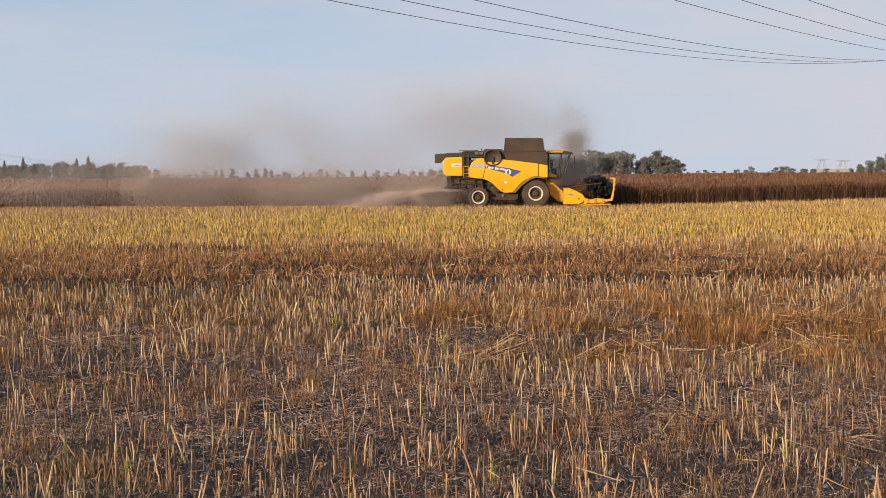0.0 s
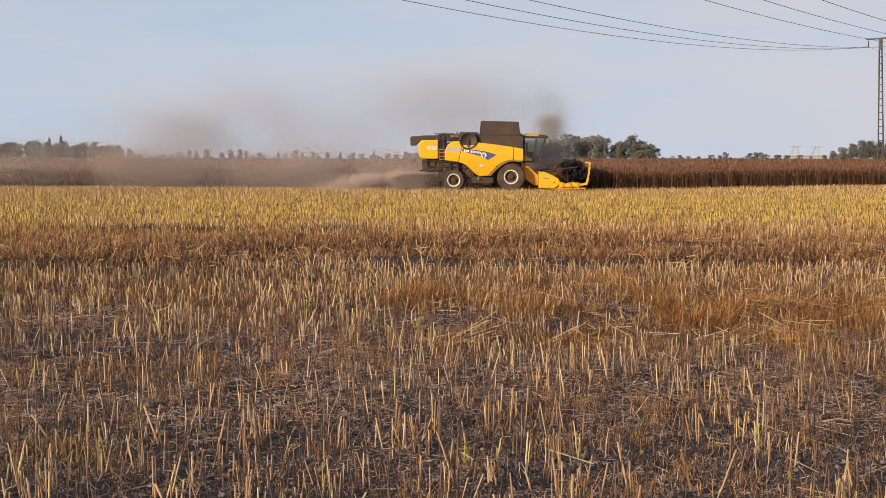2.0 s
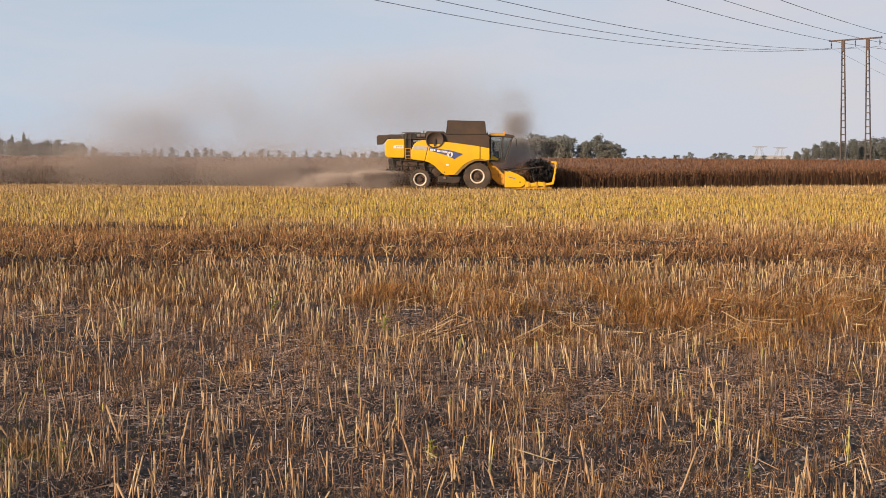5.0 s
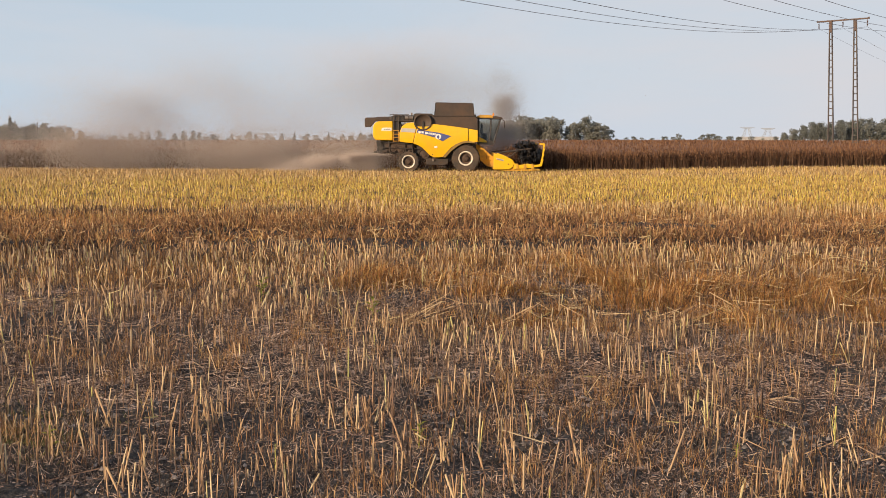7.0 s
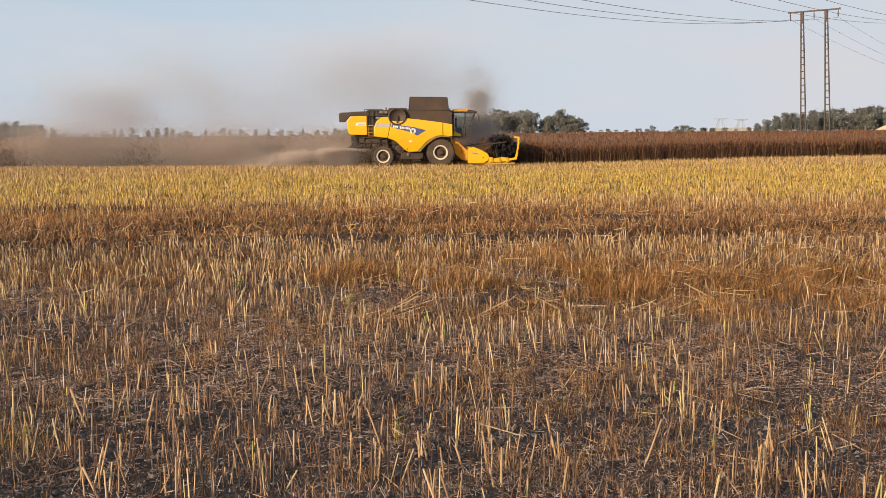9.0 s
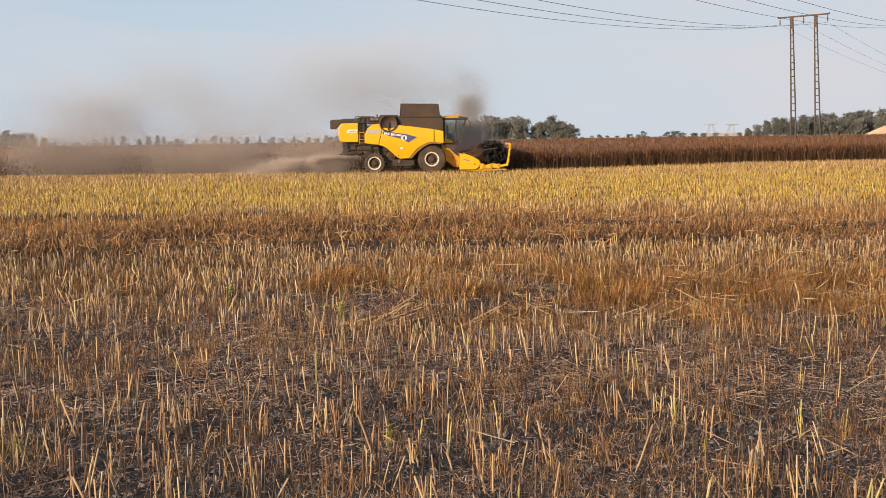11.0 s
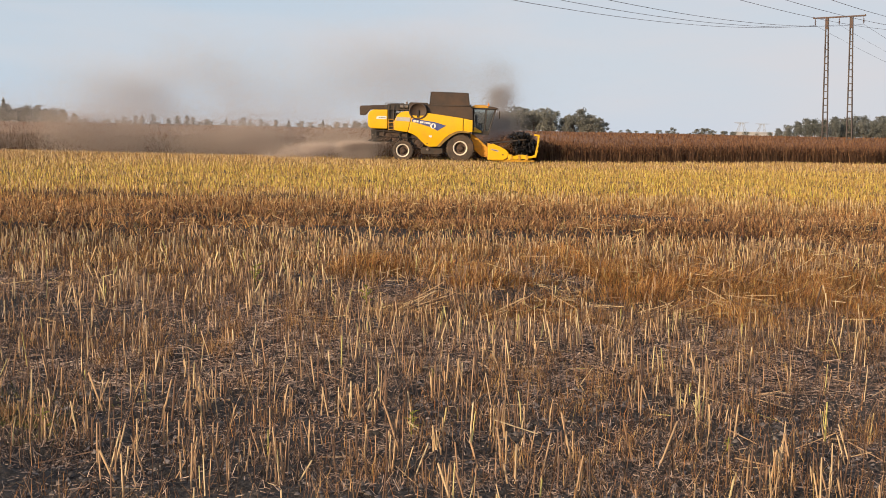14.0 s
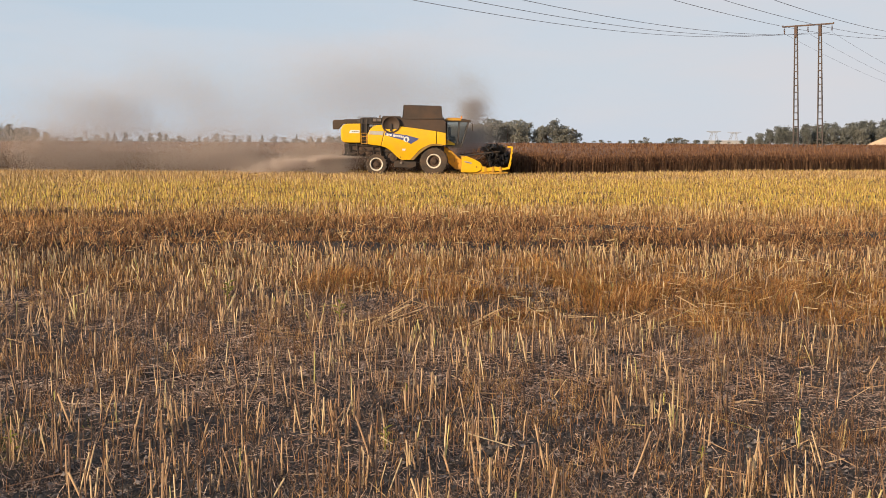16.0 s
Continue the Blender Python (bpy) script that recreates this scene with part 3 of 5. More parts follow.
    tagged(blades("weed_strip", b, rng.uniform(0.2, 0.4, len(x)), rng.uniform(0.014, 0.034, len(x)), np.abs(rng.normal(0.5, 0.4, len(x))), M_STALK_DARK, short=True), "patches of dark withered weeds between two cuts", "weeds", kind="stuff")


def crop_edge(x):
    """Where the standing crop begins: the cut edge, with the step at the cutting header."""
    x = np.asarray(x, float)
    wob = 0.5 * (field_noise(x, x * 0, 2.5, 21) - 0.5)
    return np.where(x < 11.6, 87.2 + 0.045 * (11.6 - x), 80.6 + 0.10 * (x - 11.6)) + wob


def grass_field():
    # thin dry grass among the stalks, in tufts
    x, y = scatter(80, 6.5, 28.0)
    dens = smooth((field_noise(x, y, 0.8, 31) - 0.50) * 3.4)
    keep = rng.random(len(x)) < np.clip(0.05 + 0.55 * dens, 0, 1)
    x, y = x[keep], y[keep]
    L = rng.uniform(0.08, 0.34, len(x))
    b = np.stack([x, y, ground_z(x, y)], 1)
    tagged(blades("dry_grass", b, L, rng.uniform(0.002, 0.005, len(x)), np.abs(rng.normal(0.1, 0.3, len(x))), M_GRASS), "thin golden-brown dry grass between the stalks", "grass", kind="stuff")
    # fuzzy tufts: dead branching weeds that spread from one root
    x, y = scatter(5.6, 6.5, 22.0)
    keep = rng.random(len(x)) < 0.15 + 0.75 * smooth((field_noise(x, y, 1.8, 37) - 0.35) * 3) + 0.15 * smooth(x / 3)
    x, y = x[keep], y[keep]
    many = rng.integers(30, 110, len(x))
    wide = np.repeat(rng.uniform(0.3, 1.0, len(x)), many)
    tall = np.repeat(rng.uniform(0.6, 1.45, len(x)), many)
    spread = 0.02 + 0.10 * wide
    x, y = np.repeat(x, many) + rng.normal(0, 1, many.sum()) * spread, np.repeat(y, many) + rng.normal(0, 1, many.sum()) * spread
    b = np.stack([x, y, ground_z(x, y) + rng.uniform(0, 0.14, len(x)) * tall], 1)
    tagged(blades("dead_weed_tufts", b, rng.uniform(0.05, 0.20, len(x)) * tall, rng.uniform(0.0022, 0.005, len(x)), np.abs(rng.normal(0.2, 0.55, len(x))), M_BUSH, 0.5), "fuzzy brown tufts of dead branching weeds", "weeds", kind="stuff")
    # dense tangled patch
    x, y = scatter(1750, 12.9, 24.0)
    patch = tangle_patch(x, y)
    patch = np.maximum(patch, 0.13 * smooth((y - 17) / 3.0))
    keep = rng.random(len(x)) < patch * (0.04 + 0.96 * smooth((field_noise(x, y, 0.8, 34) - 0.34) * 3.4))
    x, y = x[keep], y[keep]
    L = rng.uniform(0.14, 0.42, len(x)) * (0.35 + 1.1 * field_noise(x, y, 0.9, 38))
    b = np.stack([x, y, ground_z(x, y)], 1)
    swirl = 9.0 * field_noise(x, y, 1.4, 39) + rng.normal(0, 0.7, len(x))
    tagged(blades("tangled_grass", b, L, rng.uniform(0.004, 0.010, len(x)), np.abs(rng.normal(0.55, 0.45, len(x))), M_GRASS, 0.9, heading=swirl), "dense tangle of golden-brown dead grass", "grass", kind="stuff")
    # low thatch that covers the soil under the closer stand
    x, y = scatter(55, 18.0, 45.0)
    keep = rng.random(len(x)) < smooth((y - 17.5) / 3.0) * (0.45 + 0.55 * field_noise(x, y, 1.5, 44))
    x, y = x[keep], y[keep]
    b = np.stack([x, y, ground_z(x, y) + 0.01], 1)
    tagged(blades("thatch", b, rng.uniform(0.10, 0.30, len(x)), rng.uniform(0.012, 0.03, len(x)), np.clip(rng.normal(0.95, 0.3, len(x)), 0.2, 1.45), M_GRASS, short=True), "low brown thatch of dead leaves covering the soil", "thatch", kind="stuff")
    # matted brown bands further out
    x, y = scatter(300, 23.5, 36.0)
    wob = 4.0 * (field_noise(x * 0.5, y, 3.0, 16) - 0.5)
    band = smooth((y - 24.2 - 0.3 * wob) / 1.0) * smooth((34.5 + 0.6 * wob - y) / 2.0)
    band = band * (1 - 0.45 * smooth((x - 4) / 6) * smooth((y - 27) / 1.5))
    keep = rng.random(len(x)) < 0.06 + 0.94 * band * (0.3 + 0.7 * smooth((field_noise(x * 0.6, y, 1.3, 46) - 0.3) * 3))
    x, y = x[keep], y[keep]
    L = rng.uniform(0.12, 0.32, len(x))
    b = np.stack([x, y, ground_z(x, y) + rng.uniform(0, 0.12, len(x)) * field_noise(x * 0.6, y, 0.8, 48)], 1)
    tagged(blades("matted_grass", b, L, rng.uniform(0.014, 0.030, len(x)), np.clip(rng.normal(0.85, 0.35, len(x)), 0.1, 1.5), M_MAT, short=True), "flattened dark reddish-brown grass in a broad band", "grass", kind="stuff")
    x, y = scatter(70, 30.0, 42.0)
    keep = rng.random(len(x)) < (0.25 + 0.75 * smooth((field_noise(x * 0.5, y, 2.3, 36) - 0.38) * 3.0)) * smooth((39.5 - y) / 5)
    x, y = x[keep], y[keep]
    L = rng.uniform(0.2, 0.45, len(x))
    b = np.stack([x, y, ground_z(x, y)], 1)
    tagged(blades("brown_grass", b, L, rng.uniform(0.006, 0.012, len(x)), np.abs(rng.normal(0.55, 0.4, len(x))), M_GRASS, short=True), "reddish-brown dead grass among the stalks", "grass", kind="stuff")


def straw_field():
    # coarser litter a little further out
    x, y = scatter(230, 13.0, 20.0)
    keep = rng.random(len(x)) < 0.2 + 0.8 * smooth((field_noise(x, y, 0.8, 45) - 0.25) * 2.0)
    x, y = x[keep], y[keep]
    b = np.stack([x, y, ground_z(x, y) + 0.01], 1)
    tagged(blades("coarse_litter", b, rng.uniform(0.05, 0.16, len(x)), rng.uniform(0.006, 0.014, len(x)), rng.uniform(0.5, 1.5, len(x)), M_LITTER, short=True), "brown leaf litter between the stalks", "litter", kind="stuff")
    # curled leaf litter close by
    x, y = scatter(950, 6.5, 14.0)
    keep = rng.random(len(x)) < 0.1 + 0.9 * smooth((field_noise(x, y, 0.6, 42) - 0.3) * 2.2)
    x, y = x[keep], y[keep]
    b = np.stack([x, y, ground_z(x, y) + 0.01], 1)
    tagged(blades("leaf_litter", b, rng.uniform(0.03, 0.10, len(x)), rng.uniform(0.003, 0.009, len(x)), rng.uniform(0.5, 1.5, len(x)), M_LITTER, short=True), "curled dry leaves and husks on the soil", "litter", kind="stuff")
    x, y = scatter(820, 6.8, 14.5)
    keep = rng.random(len(x)) < (0.15 + 0.85 * smooth((field_noise(x, y, 0.8, 41) - 0.2) * 1.7)) * (0.5 + 0.5 * smooth((x + 3.2) / 3.0))
    x, y = x[keep], y[keep]
    tagged(straws("loose_straw", x, y, rng.uniform(0.012, 0.07, len(x)), rng.uniform(0.0014, 0.0038, len(x)), 0.012, M_STRAW), "short chopped straw and chaff lying on the soil", "straw", kind="stuff")
    x, y = scatter(4.5, 6.5, 26.0)
    tagged(straws("fallen_stalks", x, y, rng.uniform(0.1, 0.42, len(x)), rng.uniform(0.0025, 0.006, len(x)), 0.05, M_STALK), "fallen and broken stalks lying across the stubble", "stalks", kind="stuff")
    x, y = scatter(330, 10.5, 18.5)
    keep = rng.random(len(x)) < smooth((field_noise(x, y, 1.3, 43) - 0.38) * 3.0) + 0.6 * smooth((x + 0.5) / 1.5) * smooth((5.5 - x) / 2) * smooth((y - 10.5) / 1.0) * smooth((14.8 - y) / 1.0)
    x, y = x[keep], y[keep]
    tagged(straws("scattered_straw", x, y, rng.uniform(0.05, 0.22, len(x)), rng.uniform(0.002, 0.0045, len(x)), 0.025, M_STRAW), "straw scattered among the stubble", "straw", kind="stuff")


def green_patch():
    # low green regrowth on the bare soil
    n = 2600
    x, y = -2.75 + rng.normal(0, 0.38, n), 9.5 + rng.normal(0, 0.42, n)
    keep = rng.random(n) < smooth((field_noise(x, y, 0.3, 50) - 0.3) * 3)
    x, y = x[keep], y[keep]
    b = np.stack([x, y, ground_z(x, y) + 0.005], 1)
    tagged(blades("green_regrowth", b, rng.uniform(0.02, 0.08, len(x)), rng.uniform(0.006, 0.014, len(x)), rng.uniform(0.3, 1.4, len(x)), M_SPROUT, short=True), "low patch of small green seedlings on the soil", "seedlings", kind="stuff")


def thrown_straw():
    # long pale straw lying over the mats and at the foot of the tangle
    x, y = scatter(11, 23.0, 36.0)
    tagged(straws("matted_straw", x, y, rng.uniform(0.12, 0.4, len(x)), rng.uniform(0.004, 0.008, len(x)), 0.10, M_STALK_TAN), "long pale straw thrown over the matted band", "straw", kind="stuff")
    x, y = scatter(26, 13.8, 22.5)
    keep = rng.random(len(x)) < (0.25 + 0.75 * smooth((x - 0.5) / 2.5)) * (0.2 + 0.8 * smooth((field_noise(x, y, 1.2, 49) - 0.35) * 3))
    x, y = x[keep], y[keep]
    tagged(straws("tangled_straw", x, y, rng.uniform(0.15, 0.55, len(x)), rng.uniform(0.003, 0.0065, len(x)), 0.10, M_STALK_TAN), "bright straw caught in the tangled grass", "straw", kind="stuff")


def clods():
    """Crumbs of dry soil: small dented eight-sided lumps, one joined mesh."""
    x, y = scatter(420, 6.8, 12.0)
    x2, y2 = scatter(150, 12.0, 19.0)
    x, y = np.concatenate([x, x2]), np.concatenate([y, y2])
    keep = rng.random(len(x)) < 0.12 + 0.88 * smooth((field_noise(x, y, 0.9, 47) - 0.3) * 2.4)
    x, y = x[keep], y[keep]
    n = len(x)
    size = 0.006 + 0.024 * rng.random(n) ** 2.2
    c = np.stack([x, y, ground_z(x, y) + size * 0.3], 1)
    axis = np.array([[1, 0, 0], [0, 1, 0], [-1, 0, 0], [0, -1, 0], [0, 0, 1], [0, 0, -1]], float)
    V = c[:, None, :] + (axis[None] + rng.normal(0, 0.28, (n, 6, 3))) * size[:, None, None] * np.array([1, 1, 0.75])
    k = (np.arange(n) * 6)[:, None]
    F = np.concatenate([np.concatenate([k + i, k + (i + 1) % 4, k + 4], 1) for i in range(4)])
    tagged(arrays_mesh("soil_clods", V.reshape(-1, 3), F, M_CLOD), "grey crumbs and small clods of dry soil", "soil clods", kind="stuff")


def fallen_sheaf(x, y, toward, n, length):
    """Long stalks knocked over together, propped on the stubble."""
    e = new("fallen_sheaf")
    e.location = (x, y, float(ground_z(x, y)))
    kinds = [stalk_mesh(50 + i) for i in range(5)]
    for i in range(n):
        ob = new("stalk", kinds[i % 5])
        ob.parent = e
        lean = random.uniform(58, 84)
        ob.matrix_basis = Matrix.Translation((random.gauss(0, 0.16), random.gauss(0, 0.12), random.uniform(0.0, 0.12))) @ Matrix.Rotation(radians(toward + random.gauss(0, 14)), 4, "Z") @ Matrix.Rotation(radians(lean), 4, "Y") @ Matrix.Diagonal((0.2, 0.2, length * random.uniform(0.55, 1.1), 1))
    tagged(e, "loose sheaf of knocked-over straw leaning on the stubble", "straw sheaf", group="fallen sheaves")


stubble_field()
for sx, sy, st, sn, sl in ((0.45, 15.2, 12, 26, 0.62), (1.6, 14.9, 18, 6, 0.7), (3.7, 14.9, 8, 16, 0.5), (4.6, 15.2, 165, 10, 0.5)):
    fallen_sheaf(sx, sy, st, sn, sl)
grass_field()
straw_field()
thrown_straw()
green_patch()
clods()


def weed(x, y, height, n):
    e = new("green_weed")
    e.location = (x, y, float(ground_z(x, y)) - 0.01)
    bm = bmesh.new()
    rod_into(bm, (0, 0, 0), (0.01, 0.0, height), 0.005, 0.003, 6)
    part("stem", bm, M_WEED, e)
    for i in range(n):
        a, z, l = i * 2.4, height * (0.35 + 0.6 * i / n), height * random.uniform(0.25, 0.4)
        bm = bmesh.new()
        d, s = Vector((math.cos(a), math.sin(a), 0)), Vector((-math.sin(a), math.cos(a), 0)) * l * 0.16
        o = Vector((0.008, 0, z))
        pts = [o, o + d * l * 0.4 + s + Vector((0, 0, l * 0.3)), o + d * l * 0.9 + Vector((0, 0, l * 0.35)), o + d * l * 0.4 - s + Vector((0, 0, l * 0.3))]
        lo = [bm.verts.new(p) for p in pts]
        hi = [bm.verts.new(p + Vector((0, 0, 0.003))) for p in pts]
        bm.faces.new(lo[::-1])
        bm.faces.new(hi)
        for k in range(4):
            bm.faces.new((lo[k], lo[(k + 1) % 4], hi[(k + 1) % 4], hi[k]))
        part("leaf", bm, M_WEED, e)
    tagged(e, "small yellow-green weed growing among the stubble", "weed", group="weeds in the stubble")


WEEDS = ((0.36, 9.15, 0.22, 9), (0.60, 10.7, 0.16, 7), (2.68, 8.55, 0.12, 6), (-2.4, 8.9, 0.24, 7), (-1.6, 17.3, 0.4, 9), (0.0, 15.6, 0.38, 8))
for wx, wy, wh, wn in WEEDS:
    weed(wx, wy, wh, wn)


# standing crop
def crop():
    # edge plants: stem and pod-bearing tops
    n = 8500
    x = rng.uniform(-62, 66, n)
    deep = rng.uniform(0, 1, n) ** 1.4 * 2.4
    y = crop_edge(x) + deep
    m = 1400
    xs, ys = 11.6 + rng.uniform(0, 2.4, m), rng.uniform(80.8, 89.0, m)
    x, y = np.concatenate([x, xs]), np.concatenate([y, ys])
    n = len(x)
    h = np.clip(rng.normal(1.20, 0.07, n) + 0.14 * (field_noise(x, y, 3.0, 51) - 0.5), 0.8, 1.5)
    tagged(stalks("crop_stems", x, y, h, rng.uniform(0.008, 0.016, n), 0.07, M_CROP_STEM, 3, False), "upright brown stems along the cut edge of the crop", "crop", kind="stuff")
    k = 11
    px, py, ph = np.repeat(x, k), np.repeat(y, k), np.repeat(h, k)
    z = ground_z(px, py) + ph * np.clip(rng.normal(0.78, 0.16, len(px)), 0.3, 1.05)
    b = np.stack([px + rng.normal(0, 0.10, len(px)), py + rng.normal(0, 0.10, len(px)), z], 1)
    tagged(blades("crop_pods", b, rng.uniform(0.10, 0.26, len(px)), rng.uniform(0.016, 0.036, len(px)), np.abs(rng.normal(0.5, 0.4, len(px))), M_CROP, short=True), "dry brown branches and seed pods of ripe rapeseed", "crop", kind="stuff")
    # tops further in
    n = 64000
    x = rng.uniform(-75, 105, n)
    y = crop_edge(x) + 2.0 + rng.uniform(0, 1, n) ** 1.5 * 110
    b = np.stack([x, y, ground_z(x, y) + 1.08 + 0.12 * field_noise(x, y, 1.5, 52)], 1)
    s = 1 + (y - 88) / 90
    tagged(blades("crop_tops", b, rng.uniform(0.12, 0.3, n) * s ** 0.5, rng.uniform(0.026, 0.05, n) * s, np.abs(rng.normal(0.6, 0.5, n)), M_CROP, short=True), "tangled tops of the ripe brown crop", "crop", kind="stuff")
    # closed canopy over the whole field, with its shaded flank at the cut edge
    xs = np.concatenate([np.linspace(-420, -70, 40), np.linspace(-68, 11.5, 260), np.linspace(11.7, 70, 200), np.linspace(72, 420, 40)])
    ts = np.concatenate([[0.0], np.geomspace(0.5, 360, 66)])
    X, Tm = np.meshgrid(xs, ts)
    Y = crop_edge(X) + 1.5 + Tm
    Z = ground_z(X, Y) + 1.04 + 0.22 * (field_noise(X, Y, 0.8, 53) - 0.5) + 0.2 * (field_noise(X, Y, 4.0, 54) - 0.5)
    Z[0] = ground_z(X[0], Y[0])
    Y[0] = Y[1] - 0.05
    nx, ny = len(xs), len(ts)
    V = np.stack([X.ravel(), Y.ravel(), Z.ravel()], 1)
    i, j = np.meshgrid(np.arange(nx - 1), np.arange(ny - 1))
    q = (j * nx + i).ravel()
    ob = arrays_mesh("crop_canopy", V, np.stack([q, q + 1, q + nx + 1, q + nx], 1), M_CANOPY)
    ob.data.shade_smooth()
    tagged(ob, "wide field of ripe reddish-brown rapeseed standing uncut", "crop", kind="stuff")


crop()


# trees
def crown_mesh(kind, seed):
    r = np.random.default_rng(seed)
    P, S = [], []
    if kind == "broad":
        lobes = r.integers(12, 16)
        for _ in range(lobes):
            a, u = r.uniform(0, 6.28), r.uniform(0, 1)
            zc = 0.16 + 0.70 * u
            rad = 0.27 * math.sqrt(max(0.1, 1 - ((zc - 0.48) / 0.52) ** 2)) * r.uniform(0.45, 1.0)
            c = np.array([math.cos(a) * rad, math.sin(a) * rad, zc])
            n = 64
            d = r.normal(0, 1, (n, 3))
            d /= np.linalg.norm(d, axis=1)[:, None]
            P.append(c + d * (0.15 * r.uniform(0.6, 1.08, n))[:, None] * [1, 1, 0.85])
            S.append(r.uniform(0.022, 0.050, n))
    elif kind == "pine":
        for i in range(15):
            a, u = r.uniform(0, 6.28), i / 14
            zc = 0.20 + 0.76 * u
            rad = (0.23 - 0.17 * u) * r.uniform(0.4, 1.1)
            c = np.array([math.cos(a) * rad, math.sin(a) * rad, zc])
            n = 62
            d = r.normal(0, 1, (n, 3))
            P.append(c + d * [0.075, 0.075, 0.042])
            S.append(r.uniform(0.019, 0.043, n))
    else:
        for i in range(16):
            u = i / 15
            n = int(90 - 66 * u)
            a = r.uniform(0, 6.28, n)
            rad = (0.25 * (1 - u) ** 0.8 * r.uniform(0.55, 1.15) + 0.02) * np.sqrt(r.uniform(0.05, 1.2, n))
            z = 0.10 + 0.88 * u - rad * 0.35 + r.normal(0, 0.03, n)
            P.append(np.stack([np.cos(a) * rad, np.sin(a) * rad, z], 1))
            S.append(r.uniform(0.02, 0.042, n))
    P, S = np.concatenate(P), np.concatenate(S)
    n = len(P)
    # each leaf clump: a small bent four-cornered tuft
    a = r.normal(0, 1, (n, 3))
    a /= np.linalg.norm(a, axis=1)[:, None]
    b = np.cross(a, r.normal(0, 1, (n, 3)))
    b /= np.linalg.norm(b, axis=1)[:, None]
    c = np.cross(a, b)
    V = np.stack([P + a * S[:, None], P + b * S[:, None] * 0.8 + c * S[:, None] * 0.4, P - a * S[:, None] * 0.9, P - b * S[:, None] * 0.8 + c * S[:, None] * 0.4], 1)
    k = (np.arange(n) * 4)[:, None]
    F = np.concatenate([np.concatenate([k, k + 1, k + 2], 1), np.concatenate([k, k + 2, k + 3], 1)])
    return V.reshape(-1, 3), F


def make_tree(kind, seed):
    # crown colours carry the haze of the far distance
    names = {"broad": ("broadleaf_tree", "broadleaf tree with a rounded crown, distance haze painted into its green", M_HAZED_LEAF), "pine": ("pine_tree", "pine with a ragged crown, distance haze painted into its green", M_HAZED_NEEDLE), "spruce": ("spruce_tree", "pointed spruce at the field's far edge, distance haze painted into its green", M_HAZED_NEEDLE)}
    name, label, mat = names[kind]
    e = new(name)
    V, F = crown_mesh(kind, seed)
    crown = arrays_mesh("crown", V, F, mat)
    crown.parent = e
    bm = rod((0, 0, -0.02), (0.01, 0, 0.55), 0.018, 0.010, 7)
    r = random.Random(seed)
    for i in range(6):
        a, z = r.uniform(0, 6.28), 0.28 + 0.06 * i
        rod_into(bm, (0.005, 0, z), (0.14 * math.cos(a), 0.14 * math.sin(a), z + 0.14), 0.007, 0.002, 5)
    part("trunk", bm, M_BARK, e)
    tagged(e, label, "tree")
    return e


PROTO = {}


def tree(kind, az, dist, el, group, wide=1.0):
    """A tree seen in direction az whose top stands el degrees over the eye's level."""
    key = (kind, random.randrange(4))
    x, y = dist * math.sin(radians(az)), dist * math.cos(radians(az))
    gz = float(ground_z(x, y))
    h = 2.35 + dist * math.tan(radians(el)) - gz
    m = pose(x, y, gz, 0, 0, random.uniform(0, 360))
    first = key not in PROTO
    if first:
        PROTO[key] = make_tree(kind, 100 + hash_of(key))
    t = PROTO[key] if first else copy_thing(PROTO[key], m)
    t.matrix_basis = m @ Matrix.Diagonal((h * wide, h * wide, h, 1))
    tagged(t, group=group)


def hash_of(key):
    return {"broad": 0, "pine": 10, "spruce": 20}[key[0]] + key[1]


def outline(az, pts):
    return float(np.interp(az, [p[0] for p in pts], [p[1] for p in pts]))


